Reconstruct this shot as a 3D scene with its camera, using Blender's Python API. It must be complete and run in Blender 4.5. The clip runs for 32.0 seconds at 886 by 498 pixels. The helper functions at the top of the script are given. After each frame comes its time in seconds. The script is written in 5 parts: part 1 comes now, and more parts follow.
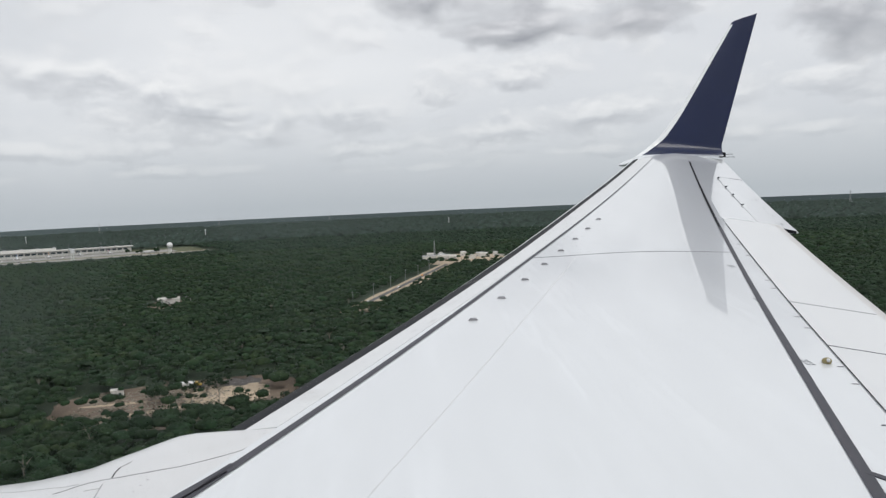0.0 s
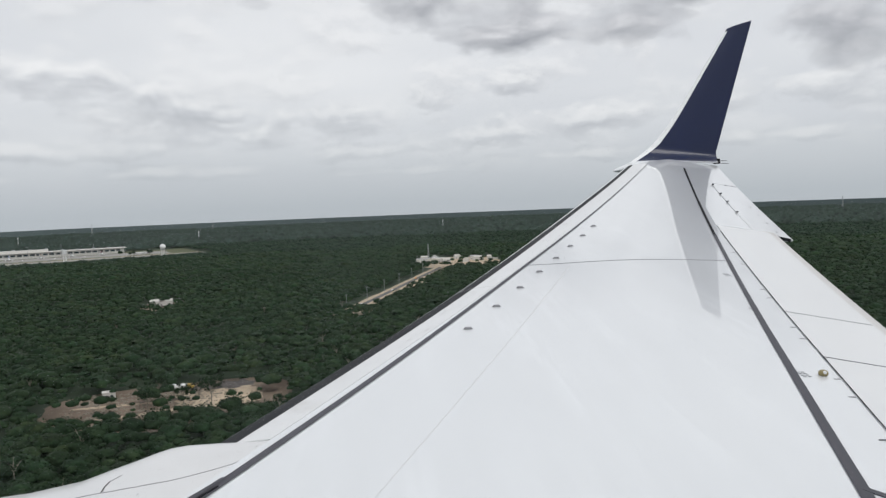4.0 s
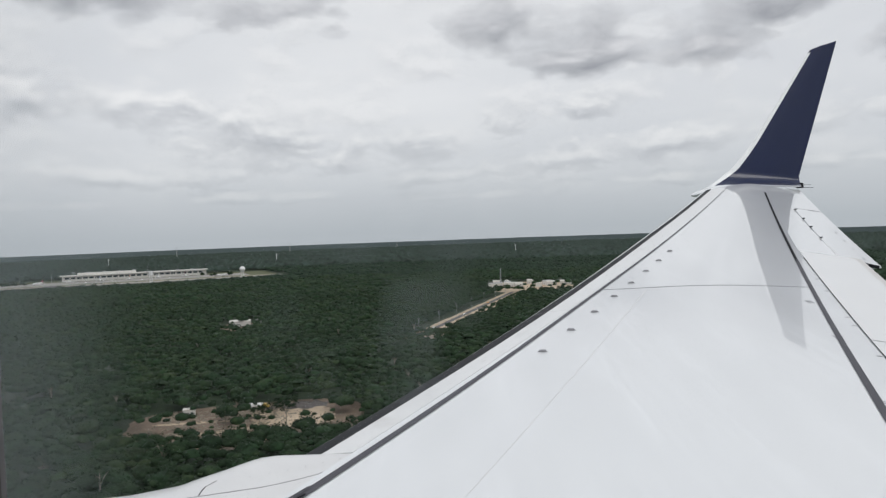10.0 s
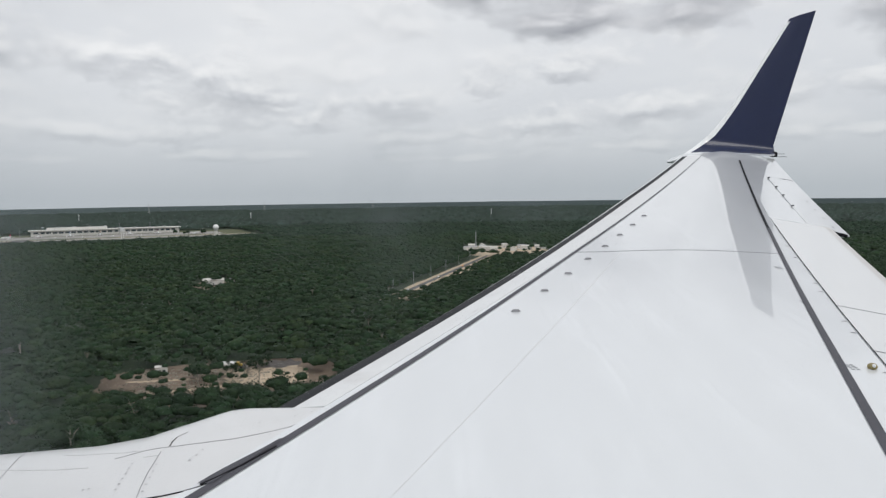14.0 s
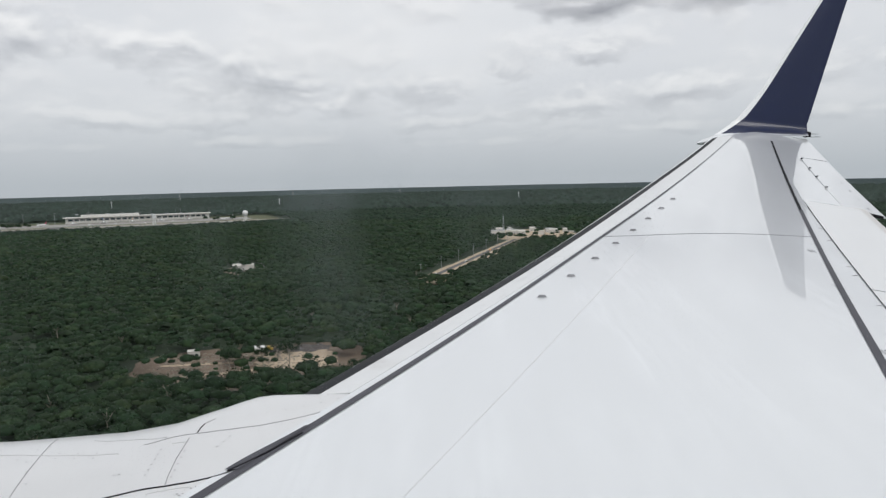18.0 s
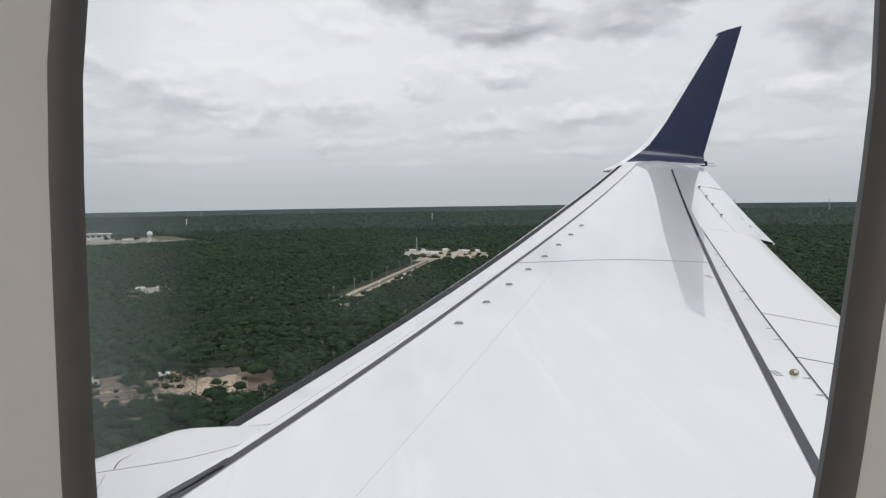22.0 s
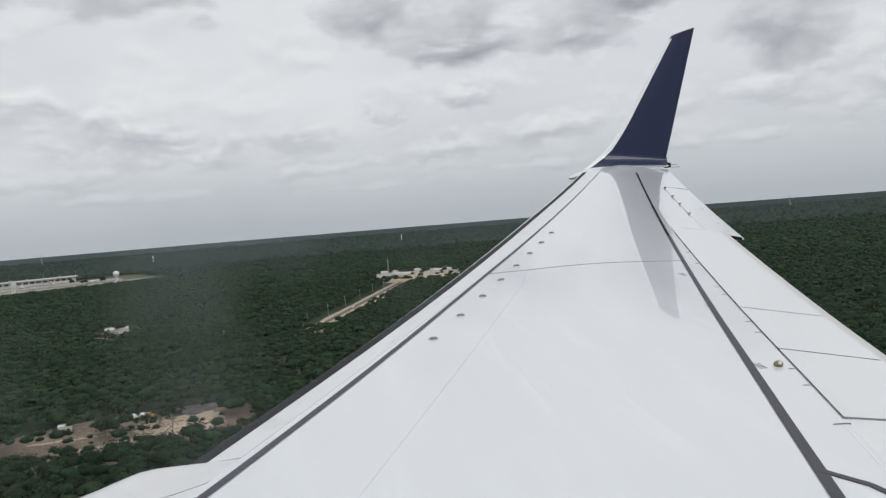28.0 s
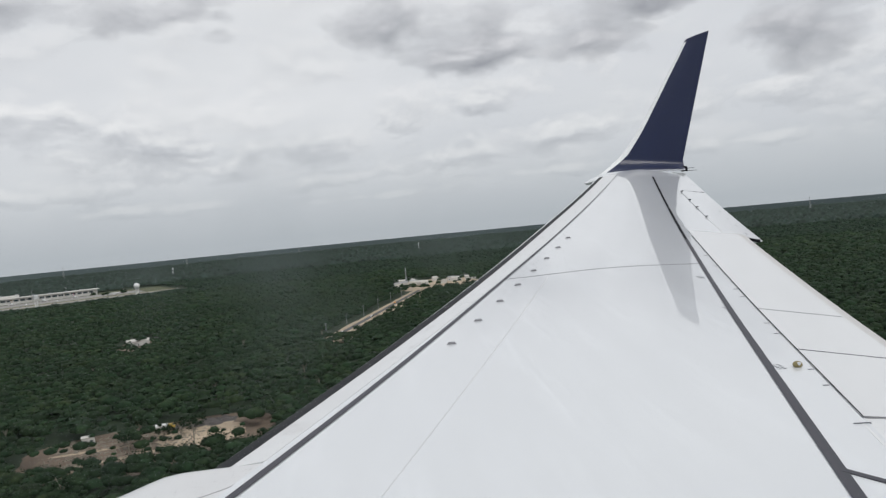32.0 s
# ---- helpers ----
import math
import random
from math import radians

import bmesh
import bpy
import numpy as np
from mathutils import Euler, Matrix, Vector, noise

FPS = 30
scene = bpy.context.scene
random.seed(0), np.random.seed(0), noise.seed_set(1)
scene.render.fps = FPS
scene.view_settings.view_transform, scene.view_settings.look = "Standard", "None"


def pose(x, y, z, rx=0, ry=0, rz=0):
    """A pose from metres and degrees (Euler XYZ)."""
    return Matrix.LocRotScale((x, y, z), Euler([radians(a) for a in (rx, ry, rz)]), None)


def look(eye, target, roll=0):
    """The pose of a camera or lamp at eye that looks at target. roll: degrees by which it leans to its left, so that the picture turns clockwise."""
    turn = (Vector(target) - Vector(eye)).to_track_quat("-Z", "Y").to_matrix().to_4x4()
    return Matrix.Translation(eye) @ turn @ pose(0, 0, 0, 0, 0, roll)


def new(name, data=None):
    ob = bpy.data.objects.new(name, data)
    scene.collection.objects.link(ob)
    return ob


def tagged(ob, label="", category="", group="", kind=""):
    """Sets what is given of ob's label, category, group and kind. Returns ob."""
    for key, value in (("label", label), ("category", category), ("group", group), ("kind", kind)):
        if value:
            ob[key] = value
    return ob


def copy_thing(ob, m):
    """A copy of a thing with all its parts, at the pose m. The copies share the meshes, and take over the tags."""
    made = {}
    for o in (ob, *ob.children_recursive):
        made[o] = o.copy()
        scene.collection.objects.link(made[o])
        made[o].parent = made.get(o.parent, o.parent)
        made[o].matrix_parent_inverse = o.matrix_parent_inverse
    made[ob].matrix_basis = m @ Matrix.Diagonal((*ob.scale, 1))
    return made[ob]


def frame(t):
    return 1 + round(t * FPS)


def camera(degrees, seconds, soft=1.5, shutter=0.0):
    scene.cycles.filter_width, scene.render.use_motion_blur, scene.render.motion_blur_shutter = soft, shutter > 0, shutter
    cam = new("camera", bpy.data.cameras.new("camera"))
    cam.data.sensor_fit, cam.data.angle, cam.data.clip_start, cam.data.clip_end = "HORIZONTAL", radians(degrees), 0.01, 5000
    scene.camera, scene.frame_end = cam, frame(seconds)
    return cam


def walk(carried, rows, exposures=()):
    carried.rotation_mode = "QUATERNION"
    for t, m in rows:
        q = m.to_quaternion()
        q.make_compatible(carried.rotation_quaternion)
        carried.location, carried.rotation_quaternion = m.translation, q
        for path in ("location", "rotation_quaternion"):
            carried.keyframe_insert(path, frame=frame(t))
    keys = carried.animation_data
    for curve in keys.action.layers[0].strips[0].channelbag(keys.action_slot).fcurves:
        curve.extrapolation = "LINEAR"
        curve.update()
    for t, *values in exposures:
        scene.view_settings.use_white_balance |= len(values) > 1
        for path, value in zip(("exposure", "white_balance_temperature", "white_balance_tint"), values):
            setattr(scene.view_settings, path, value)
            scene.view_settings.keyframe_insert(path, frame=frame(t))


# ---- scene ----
cam = camera(61.0, 32.0, soft=1.35)

# The eye sits at a cabin window above the starboard wing: x runs aft, y outboard, z up.
EYE_HEIGHT = 85.0
PATH = [
    (0, pose(0.0145, 0.0292, 84.9657, 86.253, 2.551, -4.626)),
    (0.5, pose(0.0209, 0.0394, 84.9721, 86.745, 2.533, -4.984)),
    (1, pose(0.0095, 0.0253, 84.9789, 87.584, 2.811, -4.764)),
    (1.5, pose(0.0056, 0.0247, 84.9805, 87.548, 2.921, -4.550)),
    (2, pose(0.0142, 0.0288, 84.9776, 87.793, 2.702, -4.578)),
    (2.5, pose(0.0181, 0.0359, 84.9703, 87.374, 2.637, -4.512)),
    (4.5, pose(0.0096, 0.0671, 85.0052, 86.122, 1.595, -5.692)),
    (5, pose(0.0136, 0.0533, 85.0020, 85.931, -3.084, -3.593)),
    (5.5, pose(0.0021, 0.0315, 84.9931, 86.615, -2.470, -3.612)),
    (6, pose(0.0000, 0.0001, 85.0000, 87.575, 0.520, -3.799)),
    (6.5, pose(-0.0027, -0.0013, 84.9925, 88.939, 1.036, -4.754)),
    (7, pose(-0.0102, -0.0069, 85.0140, 89.593, 0.558, -6.480)),
    (7.5, pose(-0.0122, -0.0151, 85.0115, 89.626, 0.789, -7.091)),
    (8, pose(-0.0202, -0.0144, 85.0084, 89.094, 0.819, -6.012)),
    (8.5, pose(-0.0171, -0.0275, 84.9955, 87.294, 0.134, -3.812)),
    (9, pose(-0.0229, -0.0582, 84.9980, 87.948, 0.548, -1.814)),
    (9.5, pose(-0.0243, -0.0521, 84.9994, 88.459, 1.927, -0.061)),
    (10, pose(-0.0198, -0.0636, 85.0007, 88.516, 2.038, 0.450)),
    (10.5, pose(-0.0279, -0.0620, 84.9881, 88.573, 1.627, 0.269)),
    (11, pose(-0.0194, -0.0564, 84.9979, 88.288, 1.586, -0.180)),
    (11.5, pose(-0.0213, -0.0740, 85.0028, 88.452, 1.964, -0.420)),
    (12, pose(-0.0186, -0.0676, 84.9967, 87.382, 2.219, -0.222)),
    (12.5, pose(-0.0096, -0.0478, 84.9939, 86.458, 2.157, -0.148)),
    (13, pose(-0.0169, -0.0515, 84.9923, 86.476, 1.676, -0.564)),
    (13.5, pose(-0.0218, -0.0495, 84.9822, 86.316, 1.231, -1.152)),
    (14, pose(-0.0201, -0.0540, 84.9723, 85.628, 0.772, -1.352)),
    (14.5, pose(-0.0162, -0.0567, 84.9842, 85.555, 0.832, -0.863)),
    (16.5, pose(-0.0016, -0.0455, 84.9739, 84.526, 0.843, -0.422)),
    (17, pose(-0.0025, -0.0571, 84.9668, 84.255, 0.891, -0.332)),
    (17.5, pose(0.0014, -0.0325, 84.9723, 84.812, 0.660, -0.083)),
    (18, pose(-0.0045, -0.0326, 84.9814, 84.455, 1.330, 0.703)),
    (18.5, pose(-0.0053, -0.0465, 84.9980, 83.289, 2.263, 1.323)),
    (19, pose(-0.0010, -0.0546, 84.9659, 83.947, 1.298, -0.739)),
    (19.5, pose(-0.0040, -0.0532, 84.9677, 84.526, 0.239, -1.090)),
    (20, pose(-0.0060, -0.0598, 84.9663, 83.395, -0.328, -0.841)),
    (20.5, pose(-0.0252, -0.0719, 84.9729, 83.064, -1.188, -2.822)),
    (21, pose(-0.0375, -0.0622, 84.9709, 85.240, -1.455, -4.846)),
    (21.5, pose(-0.0637, -0.1169, 84.9972, 86.234, -0.949, -5.477)),
    (22, pose(-0.0391, -0.1291, 85.0358, 85.971, 0.868, -5.859)),
    (22.5, pose(0.0110, -0.0757, 85.0427, 83.253, 5.291, -6.509)),
    (23, pose(-0.0150, -0.0460, 85.0144, 85.198, 3.601, -8.790)),
    (23.5, pose(0.0011, -0.0087, 84.9976, 87.740, 2.525, -11.172)),
    (24, pose(0.0033, 0.0052, 84.9830, 89.545, 2.330, -11.252)),
    (24.5, pose(0.0033, 0.0038, 84.9920, 92.362, 2.116, -10.214)),
    (25, pose(-0.0137, 0.0078, 84.9642, 92.679, 2.554, -10.815)),
    (25.5, pose(-0.0040, 0.0093, 84.9948, 90.533, 3.766, -10.379)),
    (27.5, pose(-0.0132, 0.0082, 84.9955, 85.306, 3.931, -9.597)),
    (28, pose(-0.0108, 0.0171, 84.9844, 87.315, 4.532, -8.288)),
    (28.5, pose(-0.0050, 0.0097, 84.9876, 88.386, 3.958, -7.655)),
    (29, pose(0.0042, -0.0029, 84.9911, 89.322, 3.152, -7.318)),
    (29.5, pose(-0.0021, -0.0188, 85.0032, 89.810, 2.808, -7.142)),
    (30, pose(0.0005, -0.0049, 85.0008, 89.207, 2.810, -6.750)),
    (30.5, pose(-0.0145, -0.0212, 84.9814, 89.323, 2.874, -6.488)),
    (31, pose(-0.0182, -0.0426, 84.9769, 89.458, 3.606, -6.355)),
    (31.5, pose(-0.0141, -0.0263, 84.9991, 89.466, 4.467, -7.070)),
    (32, pose(-0.0149, -0.0259, 84.9720, 88.025, 5.412, -7.005)),
]
walk(cam, PATH, [(0.0, 0.17), (2.5, 0.15), (5.0, 0.14), (6.0, 0.06), (9.0, 0.07), (12.0, 0.13), (17.0, 0.14), (19.0, 0.13), (22.0, 0.16), (23.0, 0.21), (24.0, -0.06), (25.5, -0.05), (28.0, 0.06), (29.0, -0.02), (30.0, 0.0), (31.0, 0.03), (32.0, 0.06)])

# ---- world and light ----
SUN_ELEVATION, SUN_TURN = radians(62), radians(150)
world = bpy.data.worlds.new("overcast_sky")
scene.world = world
world.use_nodes = True
wn, wl = world.node_tree.nodes, world.node_tree.links
wn.clear()


def wnode(kind, **values):
    n = wn.new(kind)
    for key, value in values.items():
        if key in n.inputs:
            n.inputs[key].default_value = value
    return n


def wmath(op, a, b):
    n = wn.new("ShaderNodeMath")
    n.operation = op
    for i, v in enumerate((a, b)):
        if isinstance(v, (int, float)):
            n.inputs[i].default_value = v
        else:
            wl.new(v, n.inputs[i])
    return n.outputs[0]


def wramp(fac, stops):
    n = wn.new("ShaderNodeValToRGB")
    while len(n.color_ramp.elements) < len(stops):
        n.color_ramp.elements.new(0.5)
    for e, (p, c) in zip(n.color_ramp.elements, stops):
        e.position, e.color = p, (*c, 1)
    wl.new(fac, n.inputs[0])
    return n.outputs[0]


def wmix(fac, a, b):
    n = wn.new("ShaderNodeMix")
    n.data_type = "RGBA"
    if isinstance(fac, (int, float)):
        n.inputs[0].default_value = fac
    else:
        wl.new(fac, n.inputs[0])
    for i, v in ((6, a), (7, b)):
        if isinstance(v, tuple):
            n.inputs[i].default_value = (*v, 1)
        else:
            wl.new(v, n.inputs[i])
    return n.outputs[2]


coords = wn.new("ShaderNodeTexCoord")
split = wn.new("ShaderNodeSeparateXYZ")
wl.new(coords.outputs["Generated"], split.inputs[0])
dx, dy, dz = split.outputs
up = wmath("MAXIMUM", dz, 0.0)
lift = wmath("ADD", up, 0.30)
plane = wn.new("ShaderNodeCombineXYZ")
wl.new(wmath("DIVIDE", dx, lift), plane.inputs[0])
wl.new(wmath("DIVIDE", dy, lift), plane.inputs[1])
wl.new(wmath("MULTIPLY", dz, 4.2), plane.inputs[2])


def wnoise(scale, detail, rough, offset, distortion=0.0):
    m = wn.new("ShaderNodeMapping")
    m.inputs["Location"].default_value = offset
    wl.new(plane.outputs[0], m.inputs[0])
    n = wnode("ShaderNodeTexNoise", Scale=scale, Detail=detail, Roughness=rough, Distortion=distortion)
    wl.new(m.outputs[0], n.inputs["Vector"])
    return n.outputs["Fac"]


dome = wn.new("ShaderNodeCombineXYZ")
wl.new(dx, dome.inputs[0])
wl.new(dy, dome.inputs[1])
wl.new(wmath("MULTIPLY", dz, 2.1), dome.inputs[2])


def wheap(scale, detail, rough, offset, distortion=0.0):
    m = wn.new("ShaderNodeMapping")
    m.inputs["Location"].default_value = offset
    wl.new(dome.outputs[0], m.inputs[0])
    n = wnode("ShaderNodeTexNoise", Scale=scale, Detail=detail, Roughness=rough, Distortion=distortion)
    wl.new(m.outputs[0], n.inputs["Vector"])
    return n.outputs["Fac"]


bearing_up = wn.new("ShaderNodeCombineXYZ")
wl.new(wmath("MULTIPLY", wmath("ARCTAN2", dx, dy), 57.2958), bearing_up.inputs[0])
wl.new(wmath("MULTIPLY", wmath("ARCSINE", dz, 0.0), 57.2958), bearing_up.inputs[1])


def gather(clouds, rise):
    """How deep inside the nearest cloud a direction lies; clouds: bearing, elevation and their half sizes in degrees."""
    near_one = None
    for bearing, elevation, wide, tall in clouds:
        n, size = wn.new("ShaderNodeVectorMath"), wn.new("ShaderNodeVectorMath")
        n.operation, size.operation = "MULTIPLY_ADD", "LENGTH"
        wl.new(bearing_up.outputs[0], n.inputs[0])
        n.inputs[1].default_value, n.inputs[2].default_value = (1 / wide, 1 / tall, 0), (-bearing / wide, (rise - elevation) / tall, 0)
        wl.new(n.outputs[0], size.inputs[0])
        near_one = size.outputs["Value"] if near_one is None else wmath("MINIMUM", near_one, size.outputs["Value"])
    return wmath("MAXIMUM", wmath("SUBTRACT", 1.0, near_one), -0.75)


def puffs(clouds, rise, scale, rough, offset, gain):
    x, y, z = offset
    broad, fine = wheap(scale, 3, 0.5, (x, y, z + radians(rise) * 2.1), 0.4), wheap(scale * 3.1, 6, rough, (y, z, x + radians(rise) * 2.1), 0.3)
    lumps = wmath("ADD", wmath("MULTIPLY", broad, 0.76), wmath("MULTIPLY", fine, 0.24))
    return wmath("ADD", gather(clouds, rise), wmath("MULTIPLY", wmath("SUBTRACT", lumps, 0.5), gain))


HEAPS = [(-1.0, 6.3, 5.6, 1.7), (5.8, 7.4, 5.4, 1.9), (10.8, 8.8, 3.6, 1.5), (-14.5, 7.6, 6.8, 1.8), (-21.0, 9.0, 5.4, 1.7), (-29.0, 9.8, 5.4, 2.0), (-22.0, 4.4, 6.4, 1.0),
         (0.5, 4.1, 6.6, 0.9), (9.2, 4.9, 5.0, 1.1), (16.4, 5.8, 5.6, 1.3), (24.5, 6.6, 6.0, 1.3), (33.0, 7.0, 6.0, 1.5), (-8.0, 5.2, 5.2, 1.1), (41.0, 6.0, 5.0, 1.2),
         (-15.0, 2.9, 7.5, 0.6), (3.0, 2.5, 7.0, 0.55), (15.5, 3.2, 7.0, 0.6), (29.0, 3.8, 8.0, 0.7), (-28.0, 2.5, 6.0, 0.6)]
GLOOM = [(4.0, 14.8, 7.0, 2.4), (11.8, 12.6, 6.6, 2.3), (18.5, 12.8, 6.6, 2.5), (25.0, 14.6, 6.0, 2.4), (31.5, 11.2, 5.6, 2.8), (37.5, 14.0, 7.0, 3.6), (-11.0, 16.2, 7.6, 1.9), (-24.0, 16.8, 8.0, 1.9),
         (14.0, 20.4, 9.0, 2.4), (28.0, 19.4, 8.0, 2.6), (-9.0, 21.5, 9.0, 2.0), (40.0, 19.0, 6.0, 3.0)]
veil = wnoise(0.8, 4, 0.5, (7.0, 1.0, 4.0), 0.3)
tone = wramp(veil, [(0.32, (0.715, 0.74, 0.785)), (0.50, (0.775, 0.798, 0.832)), (0.68, (0.855, 0.872, 0.897))])
# thin scattered heaps between the larger ones
heap, above = wheap(9.0, 6, 0.55, (0.35, 1.4, 2.2), 0.1), wheap(9.0, 6, 0.55, (0.35, 1.4, 2.225), 0.1)
cover = wramp(heap, [(0.47, (0, 0, 0)), (0.60, (0.5, 0.5, 0.5))])
slope = wmath("ADD", wmath("MULTIPLY", wmath("SUBTRACT", above, heap), 4.0), 0.46)
lobe = wramp(slope, [(0.18, (0.93, 0.935, 0.945)), (0.46, (0.83, 0.84, 0.855)), (0.80, (0.64, 0.655, 0.685))])
band = wramp(dz, [(0.02, (0, 0, 0)), (0.06, (0.7, 0.7, 0.7)), (0.19, (0.9, 0.9, 0.9)), (0.30, (0.4, 0.4, 0.4))])
tone = wmix(wmath("MULTIPLY", cover, band), tone, lobe)
# low heaped clouds: light tops, grey bases
heap, above = puffs(HEAPS, 0.0, 11.5, 0.5, (0.8, 3.1, 1.7), 4.2), puffs(HEAPS, 0.7, 11.5, 0.5, (0.8, 3.1, 1.7), 4.2)
cover = wramp(heap, [(0.05, (0, 0, 0)), (0.35, (0.5, 0.5, 0.5)), (0.85, (0.95, 0.95, 0.95))])
slope = wmath("ADD", wmath("MULTIPLY", wmath("SUBTRACT", above, heap), 0.58), 0.60)
lobe = wramp(slope, [(0.08, (0.94, 0.948, 0.96)), (0.36, (0.84, 0.855, 0.875)), (0.60, (0.68, 0.70, 0.735)), (0.95, (0.50, 0.52, 0.56))])
tone = wmix(cover, tone, lobe)
# heavier grey bases higher up
heap, above = puffs(GLOOM, 0.0, 7.5, 0.52, (1.3, 5.2, 0.4), 4.6), puffs(GLOOM, 0.9, 7.5, 0.52, (1.3, 5.2, 0.4), 4.6)
heavy = wramp(heap, [(0.05, (0, 0, 0)), (0.45, (0.5, 0.5, 0.5)), (0.95, (1, 1, 1))])
slope = wmath("ADD", wmath("MULTIPLY", wmath("SUBTRACT", above, heap), 0.5), 0.52)
lobe = wramp(slope, [(0.10, (0.74, 0.75, 0.78)), (0.45, (0.50, 0.515, 0.55)), (0.85, (0.345, 0.36, 0.395))])
tone = wmix(heavy, tone, lobe)
horizon = wramp(dz, [(0.0, (1, 1, 1)), (0.03, (0.76, 0.76, 0.76)), (0.09, (0.26, 0.26, 0.26)), (0.18, (0, 0, 0))])
tone = wmix(horizon, tone, (0.495, 0.538, 0.578))
sky = wn.new("ShaderNodeTexSky")
sky.sky_type, sky.sun_disc = "NISHITA", False
sky.sun_elevation, sky.sun_rotation = SUN_ELEVATION, SUN_TURN
blue = wn.new("ShaderNodeBackground")
blue.inputs[1].default_value = 0.05
wl.new(sky.outputs[0], blue.inputs[0])
grey = wn.new("ShaderNodeBackground")
grey.inputs[1].default_value = 0.87
wl.new(tone, grey.inputs[0])
both = wn.new("ShaderNodeMixShader")
both.inputs[0].default_value = 0.96
wl.new(blue.outputs[0], both.inputs[1])
wl.new(grey.outputs[0], both.inputs[2])
out = wn.new("ShaderNodeOutputWorld")
wl.new(both.outputs[0], out.inputs[0])

sun = new("sun", bpy.data.lights.new("sun", "SUN"))
sun.data.energy, sun.data.angle, sun.data.color = 0.9, radians(25), (1.0, 0.97, 0.92)
# unseen fill lamp, added inside the cabin to brighten the window reveal
cabin_fill = new("cabin_fill", bpy.data.lights.new("cabin_fill", "AREA"))
cabin_fill.data.energy, cabin_fill.data.color = 60, (1.0, 0.95, 0.88)
cabin_fill.data.shape, cabin_fill.data.size, cabin_fill.data.size_y = "RECTANGLE", 5.0, 0.5
cabin_fill.matrix_world = look((0, -1.6, EYE_HEIGHT + 1.1), (0, -0.6, EYE_HEIGHT - 0.4))
sun.matrix_world = look((0, 0, 400), (-200, 220, 0))


# ---- materials ----
def material(name, colour, rough=0.5, metal=0.0, vary=0.12, scale=6.0, bump=0.0, coat=0.0, second=None, spots=None,
             per_object=0.0, island=0.0, stretch=(1, 1, 1), bump_scale=None, coat_rough=0.04, spec=0.5):
    m = bpy.data.materials.new(name)
    m.use_nodes = True
    n, l = m.node_tree.nodes, m.node_tree.links
    bsdf = n["Principled BSDF"]
    bsdf.inputs["Roughness"].default_value = rough
    bsdf.inputs["Metallic"].default_value = metal
    bsdf.inputs["Coat Weight"].default_value = coat
    bsdf.inputs["Specular IOR Level"].default_value = spec
    bsdf.inputs["Coat Roughness"].default_value = coat_rough
    tc = n.new("ShaderNodeTexCoord")
    mp = n.new("ShaderNodeMapping")
    mp.inputs["Scale"].default_value = stretch
    l.new(tc.outputs["Object"], mp.inputs[0])
    fine, broad = n.new("ShaderNodeTexNoise"), n.new("ShaderNodeTexNoise")
    fine.inputs["Scale"].default_value, fine.inputs["Detail"].default_value = scale * 6, 6
    broad.inputs["Scale"].default_value, broad.inputs["Detail"].default_value = scale, 4
    for t in (fine, broad):
        l.new(mp.outputs[0], t.inputs["Vector"])

    def mix(fac, a, b, kind="MIX"):
        x = n.new("ShaderNodeMix")
        x.data_type, x.blend_type = "RGBA", kind
        if isinstance(fac, float):
            x.inputs[0].default_value = fac
        else:
            l.new(fac, x.inputs[0])
        for i, v in ((6, a), (7, b)):
            if isinstance(v, tuple):
                x.inputs[i].default_value = (*v, 1)
            else:
                l.new(v, x.inputs[i])
        return x.outputs[2]

    def ramp(fac, lo, hi):
        r = n.new("ShaderNodeMapRange")
        r.inputs["From Min"].default_value, r.inputs["From Max"].default_value = lo, hi
        l.new(fac, r.inputs["Value"])
        return r.outputs[0]

    dark = tuple(c * (1 - vary) for c in colour)
    light = tuple(min(1.0, c * (1 + vary)) for c in colour)
    c = mix(ramp(broad.outputs["Fac"], 0.3, 0.7), dark, light)
    if second:
        c = mix(ramp(broad.outputs["Fac"], *second[1]), c, second[0])
    c = mix(ramp(fine.outputs["Fac"], 0.3, 0.7), c, tuple(x * (1 - vary * 0.7) for x in colour))
    if spots:
        c = mix(ramp(fine.outputs["Fac"], *spots[1]), c, spots[0])
    for amount, source in ((per_object, "object"), (island, "island")):
        if amount:
            if source == "object":
                rnd = n.new("ShaderNodeObjectInfo").outputs["Random"]
            else:
                rnd = n.new("ShaderNodeNewGeometry").outputs["Random Per Island"]
            r = n.new("ShaderNodeMapRange")
            r.inputs["To Min"].default_value, r.inputs["To Max"].default_value = 1 - amount, 1 + amount
            l.new(rnd, r.inputs["Value"])
            hsv = n.new("ShaderNodeHueSaturation")
            l.new(r.outputs[0], hsv.inputs["Value"])
            if source == "island":
                spin, shift_hue = n.new("ShaderNodeMath"), n.new("ShaderNodeMapRange")
                spin.operation, spin.inputs[1].default_value = "PINGPONG", 0.09
                l.new(rnd, spin.inputs[0])
                shift_hue.inputs["From Max"].default_value = 0.09
                shift_hue.inputs["To Min"].default_value, shift_hue.inputs["To Max"].default_value = 0.475, 0.512
                l.new(spin.outputs[0], shift_hue.inputs["Value"])
                l.new(shift_hue.outputs[0], hsv.inputs["Hue"])
            l.new(c, hsv.inputs["Color"])
            c = hsv.outputs[0]
    l.new(c, bsdf.inputs["Base Color"])
    rr = n.new("ShaderNodeMapRange")
    rr.inputs["To Min"].default_value, rr.inputs["To Max"].default_value = rough * 0.85, min(1.0, rough * 1.2)
    l.new(broad.outputs["Fac"], rr.inputs["Value"])
